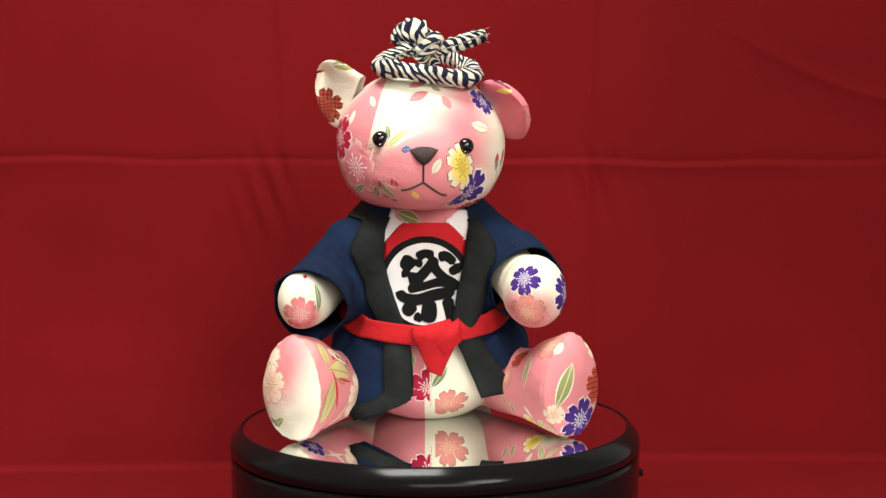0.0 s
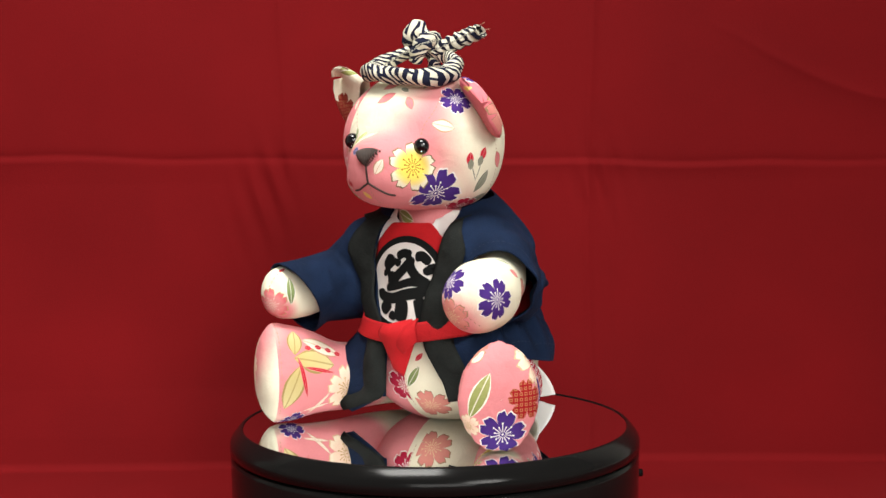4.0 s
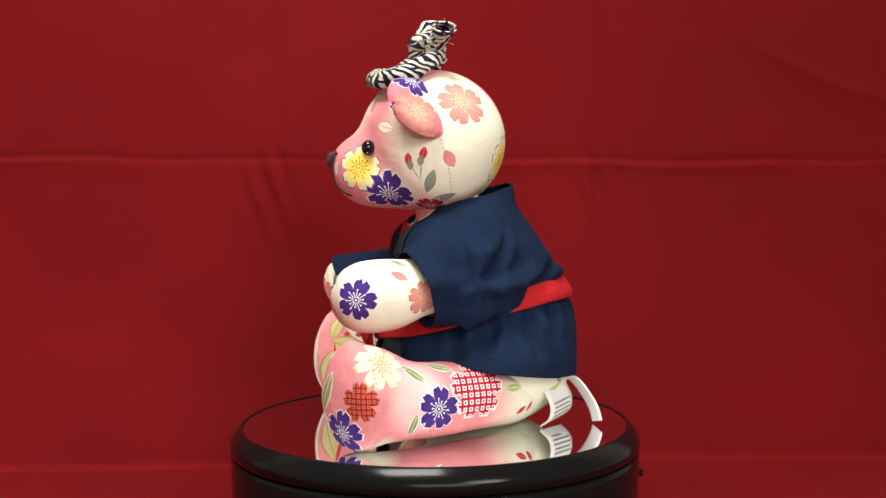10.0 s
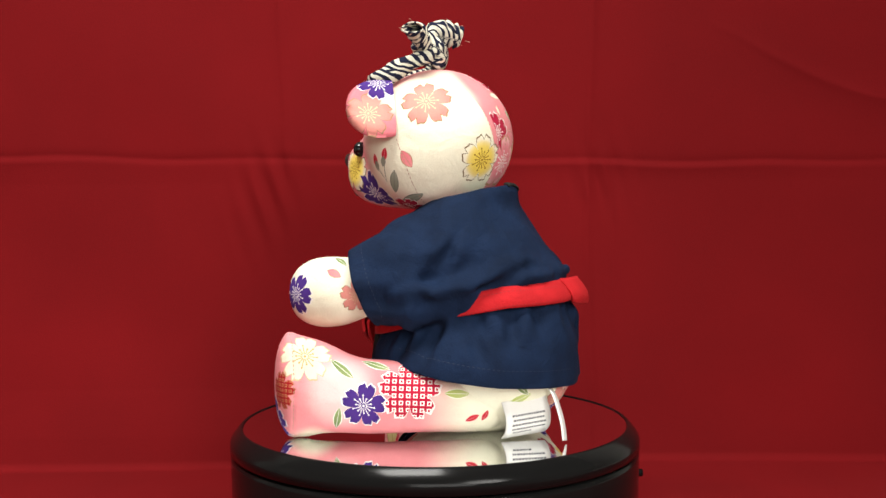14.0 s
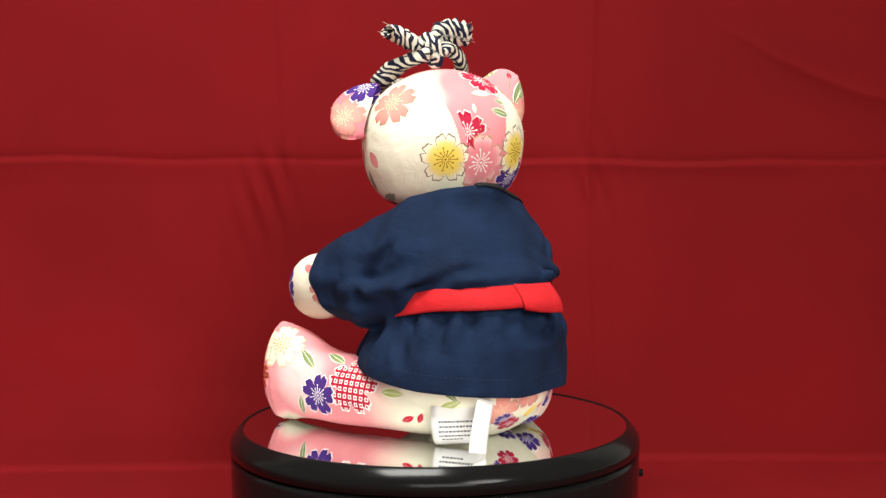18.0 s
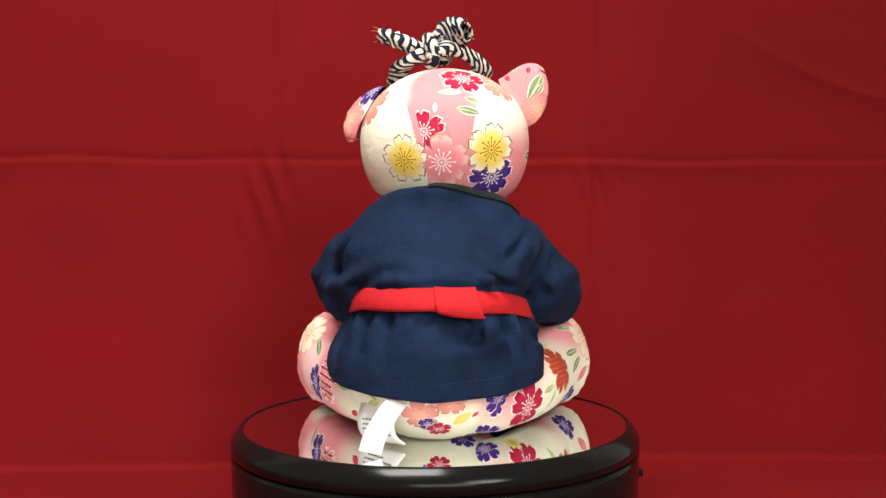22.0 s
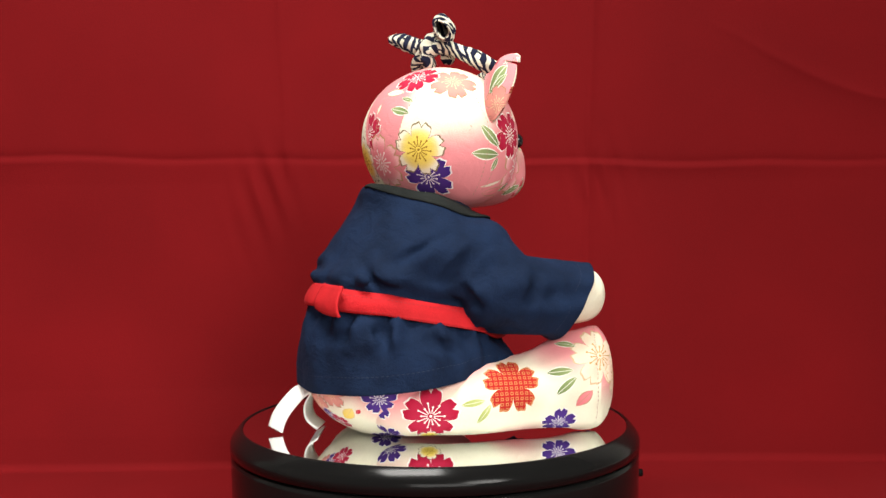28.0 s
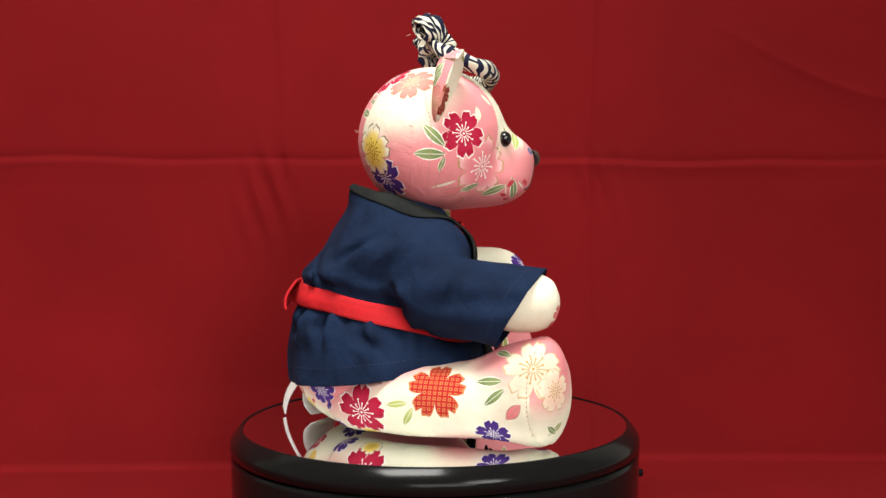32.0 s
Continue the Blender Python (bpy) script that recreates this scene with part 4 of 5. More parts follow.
def loose_thread(ob, at, way, length):
    """A short curled thread end sticking out of a seam."""
    p, w = np.array(at, float), np.array(way, float)
    bend = np.cross(w, (0.3, 0.2, 1.0))
    rows = [(*(p + w * length * f + bend * length * 0.35 * f * f), 0.14, 0.14) for f in (-0.1, 0.3, 0.65, 1.0)]
    part("loose_thread", sweep("loose_thread", rows, M_SEAM, 6, 14), ob, "loose pale thread end")


loose_thread(head, (-9.9, 35.2, 143.6), (0.25, 0.9, 0.2), 3.6)
loose_thread(head, (-9.9, 35.2, 143.4), (-0.4, 0.85, -0.1), 2.4)
loose_thread(head, (-43.5, 9.5, 143), (-0.9, 0.3, 0.4), 4.0)
loose_thread(head, (-43.5, 9.5, 142.6), (-0.8, 0.4, -0.1), 2.6)

for leg, rings, normal in ((leg_l, LEG_L, (0.64, -0.77)), (leg_r, LEG_R, (-0.58, -0.81))):
    cx, cy, cz, a, b = rings[-1]
    k = math.hypot(*normal)
    sx, sy = -normal[1] / k, normal[0] / k
    seam(leg, [(cx + sx * a * 0.985 * math.cos(t), cy + sy * a * 0.985 * math.cos(t), cz + b * 0.985 * math.sin(t)) for t in np.linspace(-0.9, math.pi + 0.9, 30)])

for printed in (head, ear_r, ear_l, arm_l, arm_r, leg_l, leg_r, body):
    for cloth in printed.data.materials:
        weave(cloth, 1900, 0.5, 50, 0.08, crumple=0.0009)

# ---------------------------------------------------------------- the coat
# rows of the coat's girth: height, middle x, front y, back y, half width
GIRTH = [(124, -4, 0, 31, 15), (116, -4, -7, 40.5, 22), (106, -4, -12, 42.5, 35.5), (92, -4, -17, 50.5, 45.5), (80, -4, -20.5, 57.7, 44), (73, -4, -22.5, 62, 38.5), (65, -4, -24, 67.5, 39.5), (58, -4, -25, 68, 41.3), (48, -4, -25.5, 70.2, 46.0), (36, -3, -26.5, 71.2, 51.2), (22, -3, -27, 71.5, 50.5), (4, -3, -27, 73, 52)]
_fine = spline(GIRTH, 200)[::-1]
GZ, GV = _fine[:, 0], _fine[:, 1:]


def girth(z):
    return [np.interp(z, GZ, GV[:, k]) for k in range(4)]


def interp_deg(rows, phi):
    d = abs(math.degrees(math.atan2(math.sin(phi), math.cos(phi))))
    return float(np.interp(d, [r[0] for r in rows], [r[1] for r in rows]))


HEM_L = [(0, 14), (25, 14), (35, 18), (46, 28), (58, 35.5), (75, 34), (100, 30), (130, 26), (180, 22.5)]
HEM_R = [(0, 16), (12, 15), (24, 10), (36, 5.0), (46, 8), (51, 27), (60, 31.5), (80, 31), (100, 29), (130, 25.5), (180, 22.5)]
BELT_Z = [(0, 46), (40, 49.5), (90, 59), (130, 65), (180, 67.2)]
COLLAR = [(0, 104), (30, 105), (60, 108.5), (90, 111.5), (130, 115.5), (180, 117.5)]


def hem(phi):
    return interp_deg(HEM_L if math.sin(phi) > 0 else HEM_R, phi)


def belt_z(phi):
    return interp_deg(BELT_Z, phi) + 1.2 * math.sin(phi)


def collar(phi):
    return interp_deg(COLLAR, phi)


def coat_at(phi, z, off=0.0):
    """A point of the coat's skin at the angle phi from the front (towards the bear's left) and the height z, in mm."""
    mx, fy, by, hw = girth(z)
    return (mx + (hw + off) * math.sin(phi), (fy + by) / 2 - ((by - fy) / 2 + off) * math.cos(phi), z)


def front_phi(x, z):
    mx, fy, by, hw = girth(z)
    return math.asin(max(-0.999, min(0.999, (x - mx) / hw)))


EDGE_L = [(112, 15), (104, 17), (96, 17.5), (88, 16.5), (82, 15.5), (66, 11), (52, 9), (40, 12), (24, 20), (4, 26)]
EDGE_R = [(112, -19.5), (104, -21.5), (96, -24), (82, -24.8), (66, -20), (52, -15), (40, -12), (24, -11), (0, -12)]
WAVES = np.random.RandomState(4).normal(size=(14, 3)) * 0.045
PHASES = np.random.RandomState(5).uniform(0, 6.28, 14)


def along(rows, z):
    return np.interp(z, [r[0] for r in rows][::-1], [r[1] for r in rows][::-1])


def capsules(p, rows):
    """Distance from a chain of round cones (x, y, z, radius)."""
    best = np.full(p.shape[:-1], 1e9)
    for a, b in zip(rows, rows[1:]):
        a3, b3 = np.array(a[:3], float), np.array(b[:3], float)
        ab = b3 - a3
        h = np.clip(((p - a3) @ ab) / (ab @ ab), 0, 1)
        d = np.linalg.norm(p - a3 - h[..., None] * ab, axis=-1) - (a[3] + (b[3] - a[3]) * h)
        best = np.minimum(best, d)
    return best


SLEEVE_L = [(6.3, 10.9, 86.7, 18.6), (24.8, 2.9, 82.2, 21.4), (38.7, -1.7, 78.6, 17.5), (44.9, -12.1, 71.1, 18.0), (43, -40, 64, 17)]
SLEEVE_R = [(-18.4, 16.6, 87.2, 23.4), (-37.1, 3.7, 83.5, 20.5), (-53.5, -4.0, 70.0, 15.5), (-55.7, -29.4, 66.1, 17.2), (-61.7, -60.2, 59.3, 19.0)]
SLEEVE_L_LOW = [(31.0, 30.0, 66.0, 9.5), (41.5, 12.0, 60.0, 9.5), (43.5, -4.9, 64.1, 11.0), (46, -30, 62, 13)]
SLEEVE_R_LOW = [(-47.5, -1.5, 65.4, 17.0), (-60.8, -21.1, 60.0, 12.8), (-61.8, -49.8, 49.6, 13.1)]
CUFF_L = ((49, -12.5, 71), (0.30, -0.90, -0.33))
CUFF_R = ((-60, -36.0, 61), (-0.25, -0.82, -0.52))


def sleeve_r(p):
    return soft_min(capsules(p, SLEEVE_R), capsules(p, SLEEVE_R_LOW), 5)


def sleeve_l(p):
    return soft_min(capsules(p, SLEEVE_L), capsules(p, SLEEVE_L_LOW), 4)


def torso_sdf(p):
    mx, fy, by, hw = girth(p[..., 2])
    x, y = p[..., 0] - mx, p[..., 1] - (fy + by) / 2
    hd = (by - fy) / 2
    rho = np.sqrt((x / hw) ** 2 + (y / hd) ** 2)
    phi = np.degrees(np.arctan2(p[..., 0] + 4, 18 - p[..., 1]))
    sag = 8.0 * np.clip((p[..., 2] - 86) / 16, 0, 1) * np.clip((np.abs(phi) - 12) / 14, 0, 1) * np.clip((95 - np.abs(phi)) / 35, 0, 1)
    flare = (10.5 * np.exp(-((phi + 53) / 16) ** 2) + 5.0 * np.exp(-((phi - 58) / 18) ** 2)) * (np.clip((45 - p[..., 2]) / 15, 0, 1) - 0.35 * np.exp(-((p[..., 2] - 50) / 6) ** 2))
    return (rho - 1) * np.hypot(x, y) / np.maximum(rho, 0.05) * 0.92 - flare + sag


# tucks in the cloth: two ends and the depth, in mm
TUCKS = [((56.5, 19, 68), (42, 22, 60), 2.6), ((47.5, 12, 91), (57, 19.5, 70.5), 1.0), ((56, 19, 67), (56.5, 8, 61), 2.0), ((38, 32.5, 68), (22, 57.6, 75), 2.2), ((39.7, 22, 49.6), (48, 19.4, 37.7), 1.5), ((38.8, 38, 50), (42, 45.6, 38), 1.2),
         ((-44.5, 24.4, 93.8), (-36, 46.4, 81.7), 1.5), ((-57.6, 15.4, 89), (-50, 28.6, 74), 1.9), ((-69.7, -9, 79.5), (-66.8, -4.7, 64), 1.2), ((-55.5, 10.7, 60.6), (-52, 22, 70), 2.4), ((-20.7, 60.6, 76.4), (-41.8, 44.3, 69), 2.0), ((-17.7, 68, 48.7), (-38, 51, 52), 1.8), ((-47.7, 36.4, 49), (-51, 26.4, 42), 1.7),
         ((31.6, 29.6, 95.7), (47.5, 24.5, 76.7), 1.5), ((-35, 54, 73.7), (-22.5, 55.6, 81.4), 1.7), ((-35, 53.5, 56), (-40, 54, 43.4), 1.8), ((0.7, 67, 61), (1.5, 72, 50.8), 1.4), ((26, 52, 57), (31, 56, 46), 1.6), ((-25, 61, 59), (-22.7, 65.4, 50), 1.5), ((29, 49.5, 76), (7, 60, 79), 1.8)]


def tucks(p):
    total = np.zeros(p.shape[:-1])
    for a, b, deep in TUCKS:
        a3, b3 = np.array(a, float), np.array(b, float)
        ab = b3 - a3
        h = np.clip(((p - a3) @ ab) / (ab @ ab), -0.2, 1.2)
        d = np.linalg.norm(p - a3 - h[..., None] * ab, axis=-1)
        fade = np.clip(1.2 - np.abs(h - 0.5) * 1.6, 0, 1)
        total += 1.3 * deep * fade * (np.exp(-((d - 5.5) / 3.2) ** 2) * 0.8 - np.exp(-(d / 2.8) ** 2))
    return total


def draped(p, d):
    """Folds, gathers and tucks on the coat's plain form d."""
    x, y, z = p[..., 0], p[..., 1], p[..., 2]
    phi = np.arctan2(x + 4, 18 - y)
    deg = np.degrees(np.abs(phi))
    bz = np.interp(deg, [r[0] for r in BELT_Z], [r[1] for r in BELT_Z])
    gather = 1.3 * (1 - np.exp(-((z - bz) / 6) ** 2)) * np.exp(-((z - bz) / 15) ** 2) * (np.cos(phi * 17 + 1.2 * np.sin(phi * 5)) + 0.6 * np.cos(phi * 31 + 0.7))
    gather = gather * np.where(z > bz, 0.45, 1.35) + 3.4 * np.exp(-((z - bz - 9.5) / 4.5) ** 2) * np.clip((deg - 70) / 30, 0, 1)
    drape = sum(np.sin(p @ WAVES[k] * 2.2 + PHASES[k]) for k in range(14)) * 0.28
    pull = 0.9 * np.exp(-((deg - 75) / 35) ** 2) * np.sin((z - bz) * 0.42 + deg * 0.09) * np.exp(-((z - bz - 10) / 18) ** 2)
    return d - drape - gather * np.clip((deg - 35) / 30, 0, 1) - pull - tucks(p) * (1 - np.exp(-((z - bz) / 6.5) ** 4) * np.clip((18 - y) / -12 + 1, 0, 1))


def coat_sdf(p):
    z = p[..., 2]
    phi = np.arctan2(p[..., 0] + 4, 18 - p[..., 1])
    bz = np.interp(np.degrees(np.abs(phi)), [r[0] for r in BELT_Z], [r[1] for r in BELT_Z])
    k = 3.5 + 7.5 * np.clip((z - bz - 7) / 12, 0, 1)
    return draped(p, soft_min(soft_min(torso_sdf(p), sleeve_l(p), k), sleeve_r(p), k))


def coat_keep(p):
    """Below nought where the coat has cloth."""
    x, y, z = p[..., 0], p[..., 1], p[..., 2]
    phi = np.arctan2(x + 4, 18 - y)
    deg = np.degrees(np.abs(phi))
    low = np.where(phi > 0, np.interp(deg, [r[0] for r in HEM_L], [r[1] for r in HEM_L]), np.interp(deg, [r[0] for r in HEM_R], [r[1] for r in HEM_R]))
    high = np.interp(deg, [r[0] for r in COLLAR], [r[1] for r in COLLAR])
    gap = np.minimum(np.minimum(x - along(EDGE_R, z), along(EDGE_L, z) - x), 5 - y)
    t = torso_sdf(p)
    m = np.maximum(np.maximum(low - z, z - high), gap)
    for cuff, sleeve in ((CUFF_L, sleeve_l), (CUFF_R, sleeve_r)):
        side = (p - np.array(cuff[0])) @ (np.array(cuff[1]) / np.linalg.norm(cuff[1]))
        m = np.maximum(m, np.minimum(side, t - sleeve(p) + 3))
    return m


def nets(sdf, lo, hi, step):
    """The skin of sdf in a box, as verts and quads."""
    ax = [np.arange(lo[k], hi[k] + step, step) for k in range(3)]
    g = np.stack(np.meshgrid(*ax, indexing="ij"), -1)
    f = sdf(g)
    n = np.array(f.shape) - 1
    total, count = np.zeros((*n, 3)), np.zeros(n)
    corners = [(a, b, c) for a in (0, 1) for b in (0, 1) for c in (0, 1)]
    cut = lambda o: f[o[0]:o[0] + n[0], o[1]:o[1] + n[1], o[2]:o[2] + n[2]]
    for o in corners:
        for k in range(3):
            if o[k] == 0:
                e = list(o)
                e[k] = 1
                a, b = cut(o), cut(e)
                cross = (a < 0) != (b < 0)
                w = np.where(cross, a / np.where(cross, a - b, 1), 0)
                pos = np.stack([np.full(n, float(o[m])) if m != k else w for m in range(3)], -1)
                total += np.where(cross[..., None], pos, 0)
                count += cross
    used = count > 0
    ids = np.full(tuple(n), -1)
    ids[used] = np.arange(used.sum())
    verts = np.array(lo) + (np.argwhere(used) + total[used] / count[used][:, None]) * step
    faces = []
    for k in range(3):
        u, v = (k + 1) % 3, (k + 2) % 3
        a = np.take(f, range(0, n[k]), axis=k)
        b = np.take(f, range(1, n[k] + 1), axis=k)
        hit = np.argwhere((a < 0) != (b < 0))
        hit = hit[(hit[:, u] > 0) & (hit[:, v] > 0) & (hit[:, u] < n[u]) & (hit[:, v] < n[v])]
        flip = a[tuple(hit.T)] < 0
        du, dv = np.eye(3, dtype=int)[u], np.eye(3, dtype=int)[v]
        q = np.stack([ids[tuple((hit - du - dv).T)], ids[tuple((hit - dv).T)], ids[tuple(hit.T)], ids[tuple((hit - du).T)]], 1)
        q = np.where(flip[:, None], q, q[:, ::-1])
        faces.append(q)
    return verts, np.vstack(faces)


def slope(fn, p, h=0.25):
    return np.stack([(fn(p + np.eye(3)[k] * h) - fn(p - np.eye(3)[k] * h)) / (2 * h) for k in range(3)], -1)


def coat_mesh():
    verts, quads = nets(coat_sdf, (-86, -62, 2), (74, 82, 122), 1.6)
    for _ in range(3):
        g = slope(coat_sdf, verts)
        verts = verts - (coat_sdf(verts) / np.maximum((g * g).sum(-1), 0.2))[:, None] * g
    keep = coat_keep(verts) < 0
    quads = quads[keep[quads].any(1)]
    out = np.unique(quads[~keep[quads]])
    for _ in range(6):
        p = verts[out]
        g, m = slope(coat_keep, p, 0.5), coat_keep(p)
        verts[out] = p - np.clip(m / np.maximum((g * g).sum(-1), 0.3), -2, 2)[:, None] * g
        p = verts[out]
        g = slope(coat_sdf, p)
        verts[out] = p - (coat_sdf(p) / np.maximum((g * g).sum(-1), 0.2))[:, None] * g * 0.8
    names = np.unique(quads)
    index = np.full(len(verts), -1)
    index[names] = np.arange(len(names))
    return raw("coat", verts[names] * MM, [tuple(int(i) for i in index[q]) for q in quads], M_NAVY)


coat = thick(part("coat", coat_mesh(), bear, "navy cotton festival coat with wide sleeves, open in front"), 0.0009)


def hug(points, offs, sdf):
    """Points laid on the coat's cloth, each as far off it as told."""
    p, o = np.array(points, float), np.array(offs, float)
    for _ in range(5):
        g = slope(sdf, p, 0.8)
        p = p - np.clip((sdf(p) - o) / np.maximum((g * g).sum(-1), 0.3), -4, 4)[:, None] * g
    return p


def strip(name, path, parent, mat, label, off=1.4, thickness=0.0011, k=9, sdf=coat_sdf):
    """A band of cloth on the coat between pairs (phi, z) of its two edges."""
    pts, uvs, offs = [], [], []
    for i, ((p0, z0), (p1, z1)) in enumerate(path):
        for j in range(k):
            f = j / (k - 1)
            p, z = p0 + (p1 - p0) * f, z0 + (z1 - z0) * f
            pts.append(coat_at(p, z, 1.0))
            offs.append(off(p, z, f) if callable(off) else off)
            uvs.append((i / len(path), f))
    return thick(part(name, raw(name, hug(pts, offs, sdf) * MM, grid_faces(len(path), k), mat, uvs), parent, label), thickness, 1.0)


def lapel(rows, sign, lo, turned=()):
    """The band along the coat's front edge, round the neck to the middle of the back; turned adds its corner along the hem."""
    path = [((front_phi(a, z0), z0), (front_phi(b, z1), z1)) for a, z0, b, z1 in turned]
    for z in np.linspace(lo, 104, 46):
        e = float(along(rows, z))
        wide = float(np.interp(z, (40, 60, 74, 90, 104), (12.0, 13.0, 14.5, 8.0, 3.5))) if sign > 0 else 12.0 + 1.0 * math.exp(-((z - 66) / 16) ** 2) - 2.0 * max(0.0, (z - 85) / 15)
        path.append(((front_phi(e - sign * 1.0, z), z), (front_phi(e + sign * wide, z), z + 1.5 - (0.9 if sign < 0 else 0.25) * max(0.0, z - 96))))
    p0, (p1, z1) = path[-1][0][0], path[-1][1]
    for f in np.linspace(0.01, 0.05, 4) if sign > 0 else np.linspace(0.02, 1.06, 56):
        phi = p0 + (sign * math.pi - p0) * f
        g = min(1.0, f / 0.16)
        g = g * g * (3 - 2 * g)
        low = 0.5 + 7.5 * max(0.0, 1 - f * 1.02) ** 1.1 if sign < 0 else 1.6
        inner = (phi, 104 + (collar(phi) + 1.4 - 104) * g)
        outer = (p1 + (sign * math.pi - p1) * f, z1 + (collar(phi) - low - z1) * g)
        path.append((inner, outer))
    ruffle = lambda p, z, f: 0.5 - (0.3 + 1.6 * (1 - f) ** 3) * max(0.0, min(1.0, (z - 100) / 6)) + (1.1 * math.sin(f * math.pi) + 0.6 * math.sin(z * 0.21 + f * 2) + 0.5) * max(0.0, min(1.0, (104 - z) / 14))
    return strip("lapel", path, coat, M_GREY, "charcoal grey lapel band", ruffle, 0.0007)


lapel(EDGE_L, 1, 15)
lapel(EDGE_R, -1, 18, [(-36, 5.5, -38, 11), (-30, 7.5, -32.5, 13), (-24, 10, -28, 15), (-17.5, 12.5, -25.5, 16.5), (-13, 14.5, -24.5, 18)])


def belt_off(p, z, f):
    return 1.7 + 1.3 * max(0.0, math.cos(p)) ** 2 + 0.15 * math.sin(p * 9) + 0.5 * math.sin(f * math.pi)


belt = strip("belt", [((p, belt_z(p) + 4.7), (p, belt_z(p) - 4.7)) for p in np.linspace(-math.pi + 0.16, math.pi + 0.12, 200)], bear, M_BELT, "bright red cotton belt fastened behind", belt_off, sdf=torso_sdf)
strip("fastener", [((p, belt_z(p) + 4.9 - 3.0 * max(0.0, p - math.pi)), (p + 0.04, belt_z(p) - 5.2 - 6.0 * max(0.0, p - math.pi))) for p in np.linspace(math.pi + 0.02, math.pi + 0.44, 24)], belt, M_BELT, "overlapping stitched belt end", lambda p, z, f: 2.6 + 5.5 * max(0.0, (p - math.pi) / 0.44) ** 1.4 + 0.4 * math.sin(f * math.pi), sdf=torso_sdf)


def front_sheet(name, outline, mat, parent, label, off, thickness=0.0006, under=False):
    """Cloth on the chest from rows (z, x left, x right), or under the coat."""
    pts, k = [], 24
    for z, x0, x1 in spline(outline, 40):
        for j in range(k):
            f = j / (k - 1)
            x = x0 + (x1 - x0) * f
            pts.append(coat_at(front_phi(x, z), z, off))
    if under:
        pts = hug(pts, [off] * len(pts), coat_sdf)
    return thick(part(name, raw(name, np.array(pts) * MM, grid_faces(40, k), mat), parent, label), thickness, 1.0)


front_sheet("undershirt", [(109, -26, -20), (104, -27, -18.5), (98, -27, -15), (90, -26, -11)], M_WHITE, bear, "white cotton undershirt at the neck", -1.6, under=True)
front_sheet("undershirt", [(109, 11, 20), (104, 10, 21.5), (98, 7, 21), (90, 3, 19)], M_WHITE, bear, "white cotton undershirt at the neck", -1.6, under=True)
apron = front_sheet("apron", [(99, -14.5, 6.5), (98, -16.5, 8.5), (93, -21, 13.5), (88, -24, 17), (70, -24, 17), (46, -18, 14)], M_BELT, bear, "red bib apron with a black character in a white disc", -1.0)

DISC = (-4.2, 70.3)


def on_chest(u, v, off):
    x, z = DISC[0] + u, DISC[1] + v
    return coat_at(front_phi(x, z), z, off)


def ring_mesh(name, r0, r1, mat, off, rows=14, cols=90):
    pts = [on_chest((r0 + (r1 - r0) * i / (rows - 1)) * math.sin(a), (r0 + (r1 - r0) * i / (rows - 1)) * math.cos(a), off) for i in range(rows) for a in np.linspace(0, 2 * math.pi, cols, endpoint=False)]
    return raw(name, np.array(pts) * MM, grid_faces(rows, cols, wrap_v=True, flip=True), mat)


part("white_disc", ring_mesh("white_disc", 0.02, 19.6, M_WHITE, -0.15), apron, "white printed disc")
part("black_ring", ring_mesh("black_ring", 19.4, 22.6, M_INK, -0.1), apron, "black printed ring")


def brush(points, width, level):
    """One brush stroke on the chest, rounded at both ends: verts and faces in mm."""
    path = spline(points, 22) if len(points) > 2 else np.array([np.array(points[0]) + (np.array(points[1]) - np.array(points[0])) * f for f in np.linspace(0, 1, 14)])
    tan = np.gradient(path, axis=0)
    tan /= np.linalg.norm(tan, axis=1)[:, None]
    run = np.linspace(0, 1, len(path))
    length = np.linalg.norm(np.diff(path, axis=0), axis=1).sum()
    half = width / 2 * np.sqrt(np.clip(1 - np.clip(1 - np.minimum(run, 1 - run) * length / (width * 0.38), 0, 1) ** 2, 0.12, 1)) * (1 + 0.08 * np.sin(run * 5 + level))
    nor = np.stack([-tan[:, 1], tan[:, 0]], 1)
    pts = []
    for i in range(len(path)):
        for f in (-1, 0, 1):
            u, v = (path[i] + nor[i] * half[i] * 1.2 * f)
            pts.append(on_chest(u, v, 0.12 + 0.03 * level))
    return pts, grid_faces(len(path), 3, flip=True)


